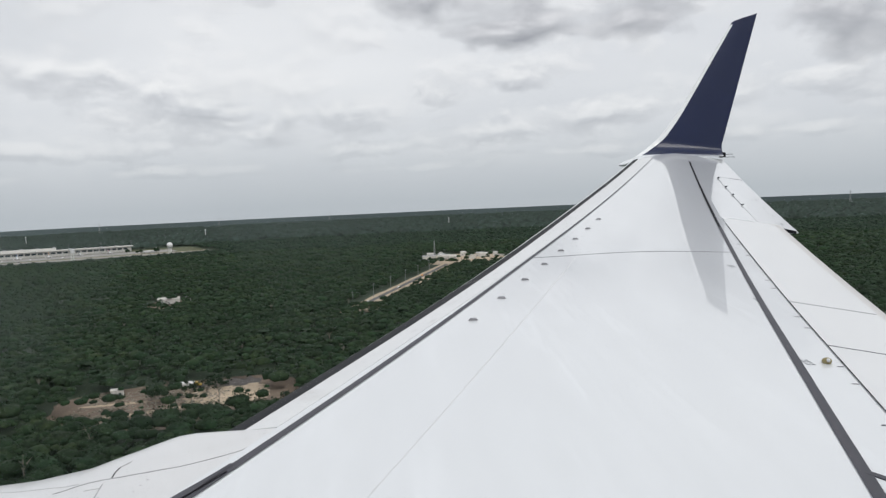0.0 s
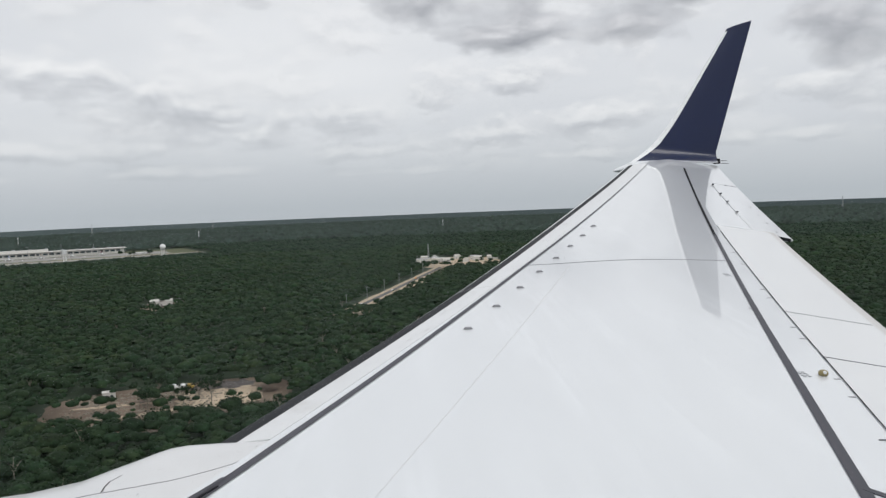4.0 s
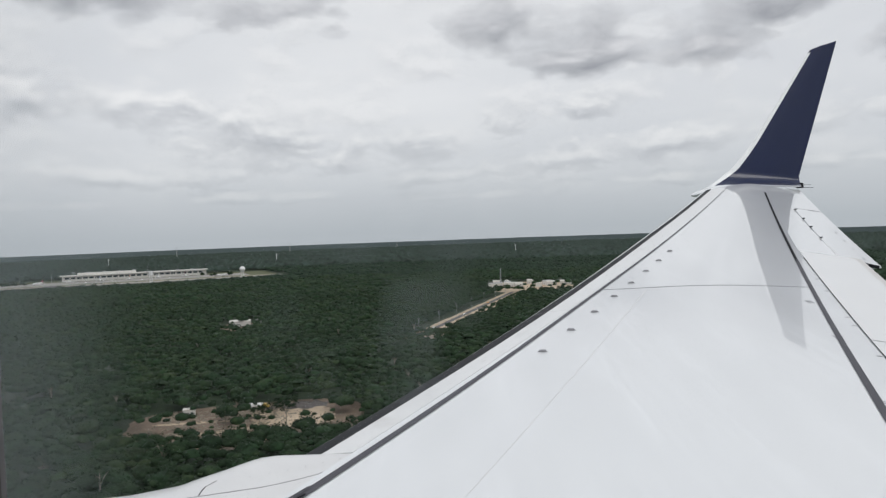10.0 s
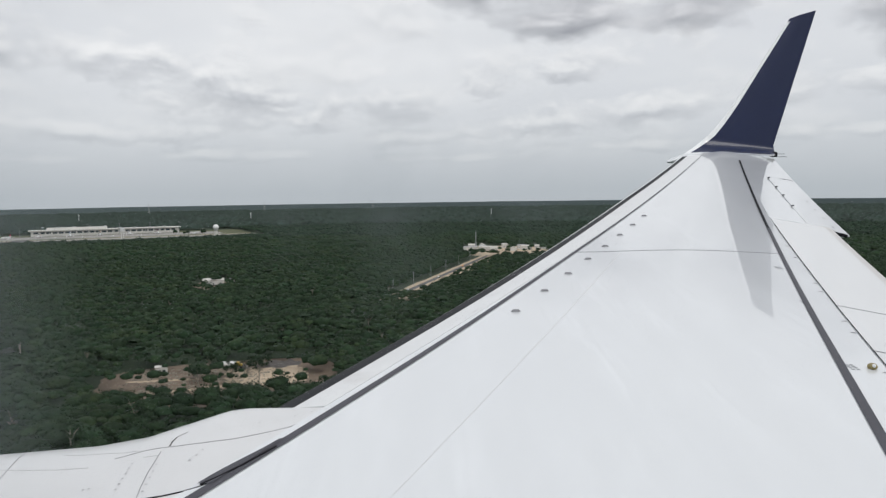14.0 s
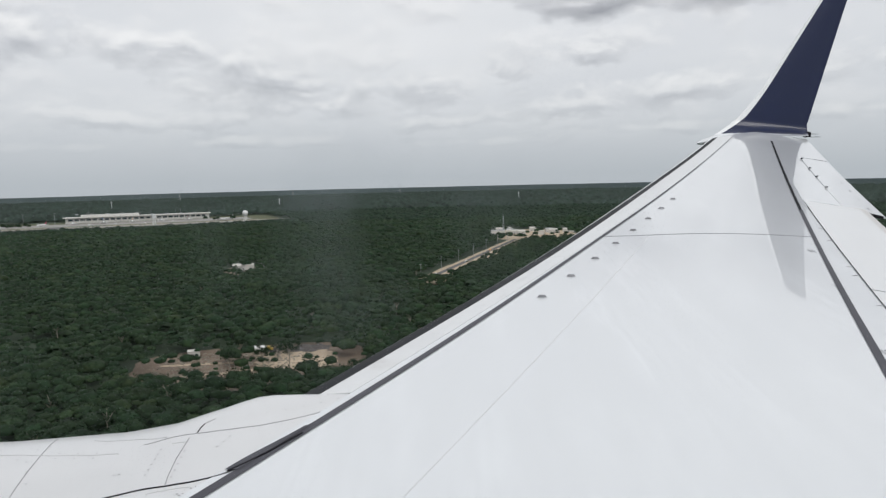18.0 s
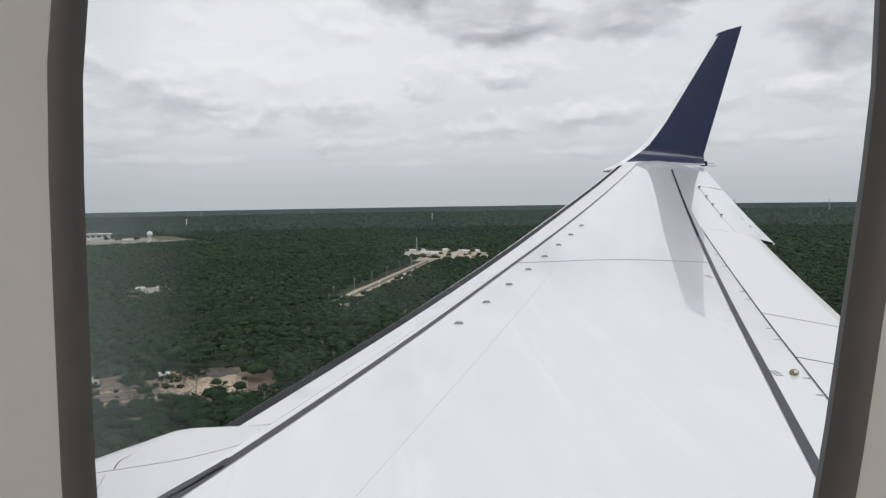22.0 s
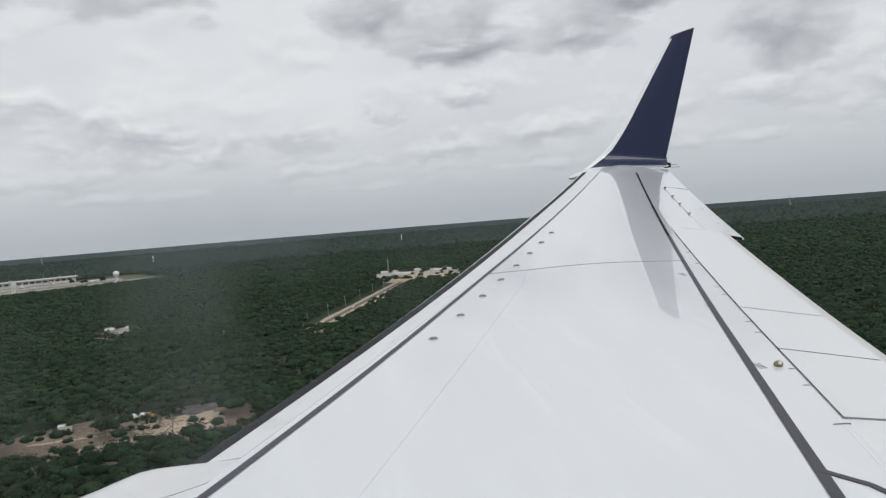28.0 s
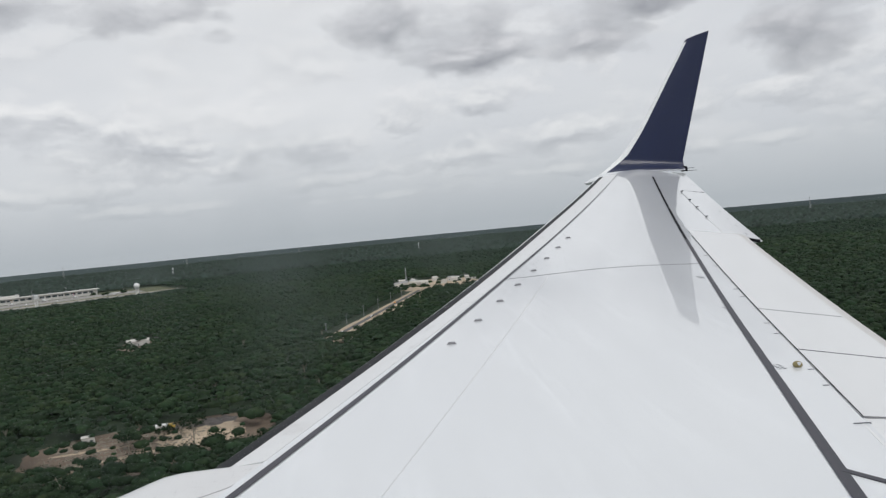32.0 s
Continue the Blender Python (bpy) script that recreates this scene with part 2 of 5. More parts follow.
    l.new(rr.outputs[0], bsdf.inputs["Roughness"])
    if bump:
        b = n.new("ShaderNodeBump")
        b.inputs["Strength"].default_value, b.inputs["Distance"].default_value = 1.0, bump
        src = fine
        if bump_scale:
            src = n.new("ShaderNodeTexNoise")
            src.inputs["Scale"].default_value, src.inputs["Detail"].default_value = bump_scale, 3
            l.new(tc.outputs["Object"], src.inputs["Vector"])
        l.new(src.outputs["Fac"], b.inputs["Height"])
        l.new(b.outputs[0], bsdf.inputs["Normal"])
    return m


# white paint; its spanwise tone streaks imitate faint cloud reflections
WING_WHITE = material("wing_white_paint", (0.765, 0.788, 0.812), 0.30, vary=0.055, scale=1.1, coat=1.0, coat_rough=0.025, bump=0.0017, bump_scale=2.6, stretch=(3.6, 0.35, 1))
PANEL_WHITE = material("panel_white_paint", (0.77, 0.78, 0.79), 0.35, vary=0.03, scale=2.0, coat=0.4, coat_rough=0.1)
# the cowling's soft shading is put into this greyer, patchy white
COWL_SHADED_WHITE = material("cowl_shaded_white", (0.71, 0.715, 0.725), 0.35, vary=0.05, scale=0.9, coat=0.35, coat_rough=0.12, second=((0.56, 0.555, 0.55), (0.56, 0.82)))
SLAT_WHITE = material("slat_paint", (0.74, 0.75, 0.76), 0.35, vary=0.05, scale=3.0, coat=0.3, second=((0.46, 0.44, 0.43), (0.60, 0.84)))
BARE_METAL = material("bare_leading_edge_metal", (0.42, 0.43, 0.45), 0.22, metal=1.0, vary=0.08, scale=4.0)
SEAL_GREY = material("grey_seal_strip", (0.082, 0.082, 0.096), 0.6, vary=0.12, scale=5.0, spec=0.25)
NOSE_BLACK = material("black_leading_edge_strip", (0.014, 0.015, 0.019), 0.6, vary=0.25, scale=4.0, spec=0.12)
GAP_DARK = material("dark_gap", (0.018, 0.018, 0.022), 0.8, vary=0.2, spec=0.12)
LINE_GREY = material("joint_sealant_grey", (0.22, 0.23, 0.25), 0.6, vary=0.15)
COWL_LINE = material("cowl_joint_grey", (0.34, 0.34, 0.36), 0.6, vary=0.15)
LINE_FAINT = material("faint_joint_grey", (0.62, 0.62, 0.63), 0.5, vary=0.05)
DIAGONAL_LINE = material("pale_joint_grey", (0.70, 0.71, 0.72), 0.4, vary=0.04)
MARK_GREY = material("stencil_grey", (0.38, 0.38, 0.40), 0.6)
NAVY = material("navy_winglet_paint", (0.0035, 0.011, 0.054), 0.32, vary=0.10, scale=1.5, spec=0.22, coat=0.28, coat_rough=0.05)
SILVER = material("silver_winglet_edge", (0.90, 0.91, 0.92), 0.25, metal=0.0, vary=0.05, coat=0.4)
BRASS = material("fuel_cap_yellow", (0.30, 0.25, 0.11), 0.45, metal=0.2, vary=0.2)
BEIGE_EDGE = material("flap_edge_beige", (0.60, 0.59, 0.58), 0.5, vary=0.05)
CABIN = material("cabin_plastic", (0.42, 0.42, 0.40), 0.55, vary=0.04, scale=10)
GASKET = material("window_gasket", (0.055, 0.05, 0.047), 0.6, vary=0.15, scale=20)
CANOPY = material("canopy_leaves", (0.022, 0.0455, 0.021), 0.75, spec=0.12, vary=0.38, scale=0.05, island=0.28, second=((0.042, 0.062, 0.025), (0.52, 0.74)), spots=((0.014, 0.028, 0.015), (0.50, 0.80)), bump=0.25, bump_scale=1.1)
# the next two leaf colours turn paler and bluer: distance haze painted in
HAZED_CANOPY_MID = material("hazed_mid_canopy", (0.027, 0.048, 0.030), 0.8, spec=0.12, vary=0.38, scale=0.02, island=0.28, spots=((0.019, 0.034, 0.022), (0.5, 0.8)))
HAZED_CANOPY_FAR = material("hazed_far_canopy", (0.036, 0.056, 0.045), 0.8, spec=0.2, vary=0.40, scale=0.006, island=0.3, spots=((0.028, 0.044, 0.036), (0.5, 0.75)))
SOIL = material("forest_floor", (0.032, 0.056, 0.027), 0.9, vary=0.4, scale=0.05)
BARK = material("pale_bark", (0.30, 0.27, 0.22), 0.8, vary=0.3, scale=2.0)


# ---- building helpers ----
def mesh_of(name, verts, faces, smooth=True):
    me = bpy.data.meshes.new(name)
    me.from_pydata([tuple(v) for v in verts], [], faces)
    me.validate()
    if smooth:
        me.polygons.foreach_set("use_smooth", [True] * len(me.polygons))
        me.set_sharp_from_angle(angle=radians(32))
    me.update()
    return me


def part(name, data, mat, parent, label="", kind=""):
    """data: a bmesh, or (verts, faces)."""
    if isinstance(data, tuple):
        me = mesh_of(name, data[0], data[1], data[2] if len(data) > 2 else True)
    else:
        me = bpy.data.meshes.new(name)
        data.to_mesh(me)
        data.free()
    mats = mat if isinstance(mat, (list, tuple)) else [mat]
    for m in mats:
        me.materials.append(m)
    ob = new(name, me)
    ob.parent = parent
    return tagged(ob, label, kind=kind)


def thing(name, m, label, category, group="", kind=""):
    ob = new(name)
    ob.matrix_world = m
    return tagged(ob, label, category, group, kind)


def grid_faces(rows, cols, close=False):
    faces = []
    for i in range(rows - 1):
        for j in range(cols - (0 if close else 1)):
            k = (j + 1) % cols
            faces.append((i * cols + j, i * cols + k, (i + 1) * cols + k, (i + 1) * cols + j))
    return faces


def loft(sections, close=True, caps=True):
    """sections: equal lists of points; each is one ring."""
    cols = len(sections[0])
    verts = [p for s in sections for p in s]
    faces = grid_faces(len(sections), cols, close)
    if caps and close:
        faces.append(tuple(range(cols))[::-1])
        faces.append(tuple((len(sections) - 1) * cols + j for j in range(cols)))
    return verts, faces


def box(bm, sx, sy, sz, m=None, bevel=0.0):
    made = bmesh.ops.create_cube(bm, size=1.0)["verts"]
    bmesh.ops.scale(bm, vec=(sx, sy, sz), verts=made)
    if bevel:
        edges = list({e for v in made for e in v.link_edges})
        r = bmesh.ops.bevel(bm, geom=edges, offset=bevel, segments=2, affect="EDGES", profile=0.5)
        made = list({v for f in r["faces"] for v in f.verts} | {v for v in made if v.is_valid})
    if m is not None:
        bmesh.ops.transform(bm, matrix=m, verts=made)
    return bm


def at(x, y, z, rx=0, ry=0, rz=0):
    return pose(x, y, z, rx, ry, rz)


# ---- the aircraft: wing seen from the cabin ----
LEAN = pose(0, 0, EYE_HEIGHT, -0.960, 0.624, -0.010)
airliner = thing("airliner", LEAN, "white passenger jet with swept wing and navy winglet", "airplane")


def z_top(x, y):
    """Upper skin of the wing: dihedral and flex along the span, a little camber across it."""
    a = y - 0.3
    z = -1.35 + 0.105 * a + 0.0040 * a * a
    f, h = front_line(y), hinge_line(y)
    r = h + 0.05
    if f < x < r:
        s = (x - f) / (r - f)
        z += 0.42 * (s * (1 - s)) ** 2
    if x < f:
        z -= 0.85 * (f - x) ** 2
    # the rear of the box droops a little more between the fuel cap and the aileron
    fore = rear_line(y) - 1.3
    if x > fore:
        sag = smooth_step((y - 3.6) / 1.6) * (1 - smooth_step((y - 8.5) / 4.5))
        z -= 0.0145 * sag * (min(x, rear_line(y)) - fore) ** 2 / 2.6
    if x > h:
        z -= 0.13 * (x - h)
    return z


def front_line(y):
    return -2.30 + 0.531 * y


def rear_line(y):
    return 0.80 + 0.3600 * y


def hinge_line(y):
    return 1.209 + 0.3233 * y if y < 8.5 else 1.209 + 0.3233 * 8.5 + 0.345 * (y - 8.5)


def trailing_line(y):
    return hinge_line(y) + 0.57


def aileron_edge(y):
    return 4.96 + 0.306 * (y - 8.65)


def smooth_step(t):
    t = min(1.0, max(0.0, t))
    return t * t * (3 - 2 * t)


def frange(a, b, n):
    return [a + (b - a) * i / (n - 1) for i in range(n)]


TIP_Y = 14.55


def skin_section(y):
    f, h = front_line(y) - 0.0335, hinge_line(y) + 0.004
    top = [(x, y, z_top(x, y)) for x in frange(f, h, 18)]
    low = [(x, y, z_top(x, y) - t) for x, t in zip(frange(h, f, 8), (0.10, 0.2, 0.28, 0.33, 0.36, 0.34, 0.28, 0.16))]
    taper = 1.0 - 0.6 * y / TIP_Y
    low = [(x, yy, z_top(x, yy) - (z_top(x, yy) - z) * taper) for x, yy, z in low]
    return top + low


wing = part("wing", loft([skin_section(y) for y in frange(0.25, TIP_Y, 60)]), WING_WHITE, airliner, "glossy white upper wing skin")


def strip(name, left, right, y0, y1, mat, parent, raise_by=0.003, n=40, label=""):
    verts = []
    for y in frange(y0, y1, n):
        for x in (left(y), right(y)):
            verts.append((x, y, z_top(x, y) + raise_by))
    low = [(x, y, z - raise_by - 0.01) for x, y, z in verts]
    k = len(verts)
    faces = []
    for i in range(n - 1):
        a, b, c, d = 2 * i, 2 * i + 1, 2 * i + 3, 2 * i + 2
        faces += [(a, b, c, d), (a, a + k, b + k, b)] if i == 0 else [(a, b, c, d)]
        faces += [(a, d, d + k, a + k), (b, b + k, c + k, c)]
    return part(name, (verts, faces, False), mat, parent, label)


def seam(name, p, q, width, mat, parent, raise_by=0.0016, n=16, bow=0.0):
    """A thin line across the skin from p to q (x, y)."""
    d = Vector((q[0] - p[0], q[1] - p[1]))
    side = Vector((-d.y, d.x)).normalized() * width / 2
    verts = []
    for t in frange(0, 1, n):
        c = Vector(p) + d * t
        for s in (-1, 1):
            x, y = c.x + s * side.x, c.y + s * side.y
            verts.append((x, y, z_top(x, y) + raise_by))
    k = len(verts)
    verts += [(x, y, z - raise_by - 0.008) for x, y, z in verts]
    faces = []
    for i in range(n - 1):
        a, b, c2, e = 2 * i, 2 * i + 1, 2 * i + 3, 2 * i + 2
        faces += [(a, b, c2, e), (a, e, e + k, a + k), (b, b + k, c2 + k, c2)]
    return part(name, (verts, faces, False), mat, parent)


def seal_shift(y):
    return 0.044 * smooth_step((7.2 - y) / 3.4)


strip("front_seal", lambda y: front_line(y) + seal_shift(y) - 0.033 + 0.002 * y, lambda y: front_line(y) + seal_shift(y) + 0.026 - 0.0016 * y, 2.2, 14.2, SEAL_GREY, wing, 0.004, 80, "dark grey seal behind the slat")
strip("rear_seal", lambda y: rear_line(y) - 0.005, lambda y: rear_line(y) + 0.062 - 0.0045 * min(y, 6.0), 1.2, 8.08, SEAL_GREY, wing, 0.004, 60, "dark grey seal strip")
strip("rear_gap", lambda y: rear_line(y) - 0.004, lambda y: rear_line(y) + 0.030, 8.08, 13.6, GAP_DARK, wing, 0.004, 40)
seam("chord_joint", (front_line(6.93), 6.93), (rear_line(6.85), 6.85), 0.017, LINE_GREY, wing)
seam("diagonal_joint", (-1.32 + 0.4545 * 1.6, 1.6), (1.76, 6.8), 0.004, DIAGONAL_LINE, wing, n=40)


SLAT_INNER = ((0.035, 0.0), (0.07, 0.001), (0.12, 0.005), (0.190, 0.010), (0.205, 0.012), (0.318, 0.040), (0.322, 0.042), (0.343, 0.075), (0.352, 0.14),
              (0.34, 0.21), (0.30, 0.27), (0.18, 0.30), (0.06, 0.27))
SLAT_OUTER = ((0.035, 0.0), (0.09, 0.002), (0.17, 0.009), (0.300, 0.020), (0.315, 0.022), (0.395, 0.037), (0.425, 0.044), (0.455, 0.075), (0.47, 0.14),
              (0.46, 0.21), (0.40, 0.27), (0.20, 0.30), (0.06, 0.27))


def slat_section(y):
    """From the seal forward over the nose and back below it."""
    t = smooth_step((y - 4.6) / 6.4)
    return [(front_line(y) - d0 - (d1 - d0) * t, y, z_top(front_line(y), y) - h0 - (h1 - h0) * t) for (d0, h0), (d1, h1) in zip(SLAT_INNER, SLAT_OUTER)]


def slat_z(x, y):
    pts = slat_section(y)
    for (xa, _, za), (xb, _, zb) in zip(pts, pts[1:]):
        if xb <= x <= xa:
            return za + (zb - za) * (x - xa) / (xb - xa)
    return pts[0][2]


slat_edges = [3.46, 6.2, 8.95, 11.7, 14.30]
for y0, y1 in zip(slat_edges, slat_edges[1:]):
    v, f = loft([slat_section(y) for y in frange(y0 + 0.003, y1 - 0.003, 12)])
    s = part("slat", (v, f), [SLAT_WHITE, NOSE_BLACK, BARE_METAL], wing, "white slat with a black nose strip")
    for p in s.data.polygons:
        j, k = min(i % 13 for i in p.vertices), max(i % 13 for i in p.vertices)
        if len(p.vertices) == 4 and k - j == 1:
            p.material_index = 1 if 3 <= j <= 4 else (2 if 7 <= j <= 9 else 0)

# spoilers, flap and aileron behind the hinge
spoiler_ends = [3.16, 4.19, 5.17, 8.655]
for name, y0, y1 in [("inboard_panel", 0.9, 3.158)] + [("spoiler", a, b) for a, b in zip(spoiler_ends, spoiler_ends[1:])]:
    verts, faces = [], []
    for w in frange(0.0, 1.0, 5):
        for u in frange(0.0, 1.0, 6):
            y = y0 + 0.008 + (y1 - y0 - 0.016) * w
            x = hinge_line(y) + (0.007 if name == "spoiler" else -0.03) + 0.555 * u
            slant = 0.29
            if name == "inboard_panel":
                slant = 0.08
            elif y0 == spoiler_ends[0]:
                slant = 0.08 + 0.21 * w
            y -= slant * (x - hinge_line(y))
            verts.append((x, y, z_top(x, y) + (0.004 if name == "spoiler" else 0.0006)))
    verts += [(x, y, z - 0.03) for x, y, z in verts]
    n = 30
    top = grid_faces(5, 6)
    rim = [0, 1, 2, 3, 4, 5, 11, 17, 23, 29, 28, 27, 26, 25, 24, 18, 12, 6]
    faces = top + [tuple(i + n for i in f)[::-1] for f in top] + [(a, a + n, b + n, b) for a, b in zip(rim, rim[1:] + rim[:1])]
    part(name, (verts, faces, False), PANEL_WHITE, wing, "white spoiler panel lying flat" if name == "spoiler" else "")


def bay_section(y):
    x0, x1 = hinge_line(y) - 0.03, trailing_line(y) + 0.15
    return [(x0, y, z_top(x0, y) - 0.006), (trailing_line(y), y, z_top(trailing_line(y), y) - 0.012), (x1, y, z_top(x1, y) - 0.02), (x1 + 0.02, y, z_top(x1, y) - 0.06),
            (trailing_line(y), y, z_top(x1, y) - 0.16), (x0, y, z_top(x0, y) - 0.16)]


flap = part("flap", loft([bay_section(y) for y in frange(0.3, 8.64, 30)]), [PANEL_WHITE, BEIGE_EDGE], wing, "white flap with a beige trailing edge")
for p in flap.data.polygons:
    j = sorted(i % 6 for i in p.vertices)
    p.material_index = 1 if len(p.vertices) == 4 and j[0] in (1, 2) else 0


def outer_drop(y, d):
    full = aileron_edge(y) - hinge_line(y)
    return 0.13 * d + (0.085 - 0.012 * (y - 8.65)) * max(0.0, d / full) ** 2


def outer_section(y):
    x0, x1 = hinge_line(y), aileron_edge(y)
    za = z_top(x0, y)
    pts = [(x, y, za - outer_drop(y, x - x0)) for x in frange(x0, x1, 8)]
    return pts + [(x1, y, pts[-1][2] - 0.014), (x0 + 0.5 * (x1 - x0), y, pts[-1][2] - 0.06), (x0, y, za - 0.2)]


def outer_z(x, y):
    return z_top(hinge_line(y), y) - outer_drop(y, x - hinge_line(y))


part("aileron", loft([outer_section(y) for y in frange(8.66, 14.45, 20)]), WING_WHITE, wing, "white aileron")
strip("hinge_gap", lambda y: hinge_line(y) - 0.002, lambda y: hinge_line(y) + 0.005, 3.15, 8.3, GAP_DARK, wing, 0.0045, 40)

for y, mat in zip(spoiler_ends[1:-1], (SEAL_GREY, LINE_GREY)):
    seam("spoiler_joint", (hinge_line(y), y), (hinge_line(y) + 0.55, y - 0.16), 0.006, mat, wing, 0.0055, 10)

# vortex generators
for i in range(8):
    y = 5.03 + 0.53 * i
    x = -2.058 + 0.5273 * y
    bm = bmesh.new()
    box(bm, 0.060, 0.008, 0.014, None, 0.002)
    for v in bm.verts:
        if v.co.z > 0:
            v.co.x *= 0.72
    box(bm, 0.066, 0.016, 0.003, at(0, 0, -0.008))
    bmesh.ops.transform(bm, matrix=at(x, y, z_top(x, y) + 0.010, 0, 0, -4), verts=bm.verts)
    part("vortex_generator", bm, MARK_GREY, wing, "small grey vane")

# winglet
def winglet_ring(u):
    """u: below 0 the curved root, 0 to 1 the blade."""
    if u <= 0:
        b = 1 + u
        y = 14.42 + 0.53 * math.sin(b * math.pi / 2) ** 0.9
        lead = Vector((4.86 + 0.76 * b, y, 0.86 + 0.47 * b ** 1.4))
        trail = Vector((6.98 - 0.05 * b, y, 0.92 + 0.21 * b ** 2))
        return scaled(lead, y), scaled(trail, y), u
    y = 14.95 + 0.40 * u
    sweep = 0.08 * max(0.0, 1 - u / 0.28) ** 2
    lead = Vector((5.70 + 1.49 * u - sweep, y, 1.33 + 2.28 * u))
    trail = Vector((6.93 + 0.79 * u, y, 1.13 + 2.65 * u))
    return scaled(lead, y), scaled(trail, y), u


def scaled(v, y):
    return Vector((v.x * y / 14.9, y, v.z * y / 14.9))


def winglet_section(u):
    a, b, _ = winglet_ring(u)
    a2, b2, _ = winglet_ring(min(1.0, u + 0.02))
    a1, b1, _ = winglet_ring(max(-1.0, u - 0.02))
    span = (a2 - a1) + (b2 - b1)
    n = Vector((0, span.z, -span.y)).normalized()
    pts = []
    for s, t in ((0.0, 0.0), (0.02, 0.022), (0.07, 0.036), (0.09, 0.039), (0.2, 0.05), (0.4, 0.055), (0.7, 0.03), (1.0, 0.004)):
        pts.append(a.lerp(b, s) - n * t)
    for s, t in ((0.7, 0.03), (0.4, 0.055), (0.2, 0.05), (0.07, 0.036), (0.02, 0.022)):
        pts.append(a.lerp(b, s) + n * t)
    return pts


us = [-1, -0.85, -0.7, -0.55, -0.4, -0.25, -0.1, 0.0, 0.04, 0.09, 0.15, 0.22, 0.3, 0.5, 0.7, 0.97, 1.0]
v, f = loft([winglet_section(u) for u in us])
winglet = part("winglet", (v, f), [NAVY, SILVER, WING_WHITE], airliner, "upswept navy blue winglet with a silver leading edge")
for p in winglet.data.polygons:
    ring, j = min(p.vertices) // 13, sorted(i % 13 for i in p.vertices)
    if len(p.vertices) == 4:
        front = j[0] in (0, 1, 2) and j[-1] <= 3 or j[-1] == 12
        p.material_index = 2 if ring < 2 else (1 if front and ring < 15 else 0)
    elif ring == 0:
        p.material_index = 2
bm = bmesh.new()
bmesh.ops.create_uvsphere(bm, u_segments=24, v_segments=12, radius=1.0)
bmesh.ops.transform(bm, matrix=at(4.90, 14.40, 0.835, 0, -12, 24) @ Matrix.Diagonal((0.34, 0.12, 0.06, 1)), verts=bm.verts)
part("root_fairing", bm, WING_WHITE, winglet)
bm = bmesh.new()
box(bm, 0.13, 0.10, 0.10, at(6.92, 14.86, 0.945, 8, -6, 0), 0.02)
box(bm, 0.20, 0.008, 0.008, at(7.05, 14.88, 0.955))
box(bm, 0.24, 0.008, 0.008, at(7.04, 14.80, 0.895))
part("tail_light", bm, GAP_DARK, winglet, "black lamp housing with static rods")

# engine cowling and pylon fairing ahead of the leading edge
RIDGE = [(-4.6, -1.75), (-4.3, -1.38), (-3.8, -1.20), (-3.0, -1.15), (-2.04, -1.122), (-1.5, -1.08), (-1.24, -1.035), (-1.06, -0.975), (-0.93, -0.918), (-0.86, -0.905), (-0.7, -0.90), (-0.4, -0.91), (0.2, -0.95)]


def ridge_top(x):
    for (a, za), (b, zb) in zip(RIDGE, RIDGE[1:]):
        if x <= b:
            t = (x - a) / (b - a)
            return za + (zb - za) * t
    return RIDGE[-1][1]


def cowl_z(x, y):
    w = smooth_step((front_line(y) - x) / 0.75)
    side = (y - 3.05) / 1.06
    round_off = 1.06 * (1 - math.sqrt(max(0.0, 1 - min(0.999, side * side))))
    lead = min(y, 3.44)
    return (1 - w) * (z_top(front_line(lead), lead) - 0.004) + w * (ridge_top(x) - round_off)


cowl = []
for y in frange(2.02, 3.46, 60):
    x1 = front_line(y) - 0.015
    col = [(x, y, cowl_z(x, y)) for x in frange(-4.55, x1, 150)]
    cowl.append(col)
for y, drop in ((3.56, 0.03), (3.7, 0.10), (3.85, 0.22), (3.98, 0.42), (4.05, 0.8), (4.05, 1.5)):
    col = [(x, y, ridge_top(x) - 0.09 - drop if x < -1.3 else min(cowl_z(x, 3.46), ridge_top(x) - 0.09) - drop * (1 + 1.5 * max(0, x + 1.3))) for x in frange(-4.55, front_line(3.46) - 0.015, 150)]
    cowl.append(col)
cowl.insert(0, [(x, 2.0, z - 0.9) for x, _, z in cowl[0]])
nacelle = part("engine_nacelle", (sum(cowl, []), grid_faces(len(cowl), 150)), COWL_SHADED_WHITE, airliner, "white engine cowling and pylon fairing")
bm = bmesh.new()
bmesh.ops.create_cone(bm, cap_ends=True, segments=32, radius1=0.98, radius2=0.85, depth=3.4, matrix=at(-2.6, 3.05, -2.25, 0, -90, 0))
part("engine_core", bm, GAP_DARK, nacelle)


def surface_seam(name, pts, width, mat, parent, height, raise_by=0.0018):
    verts, faces = [], []
    dense = []
    for (a, b) in zip(pts, pts[1:]):
        dense += [(a[0] + (b[0] - a[0]) * t, a[1] + (b[1] - a[1]) * t) for t in frange(0, 1, 8)[:-1]]
    dense.append(pts[-1])
    for i, q in enumerate(dense):
        o = dense[min(i + 1, len(dense) - 1)]
        k = dense[max(i - 1, 0)]
        d = Vector((o[0] - k[0], o[1] - k[1])).normalized()
        for s in (-1, 1):
            x, y = q[0] - s * d.y * width / 2, q[1] + s * d.x * width / 2
            verts.append((x, y, height(x, y) + raise_by))
    n = len(dense)
    verts += [(x, y, z - 0.012) for x, y, z in verts]
    for i in range(n - 1):
        a, b, c, d2 = 2 * i, 2 * i + 1, 2 * i + 3, 2 * i + 2
        faces += [(a, b, c, d2), (a, d2, d2 + 2 * n, a + 2 * n), (b, b + 2 * n, c + 2 * n, c)]
    return part(name, (verts, faces, False), mat, parent)


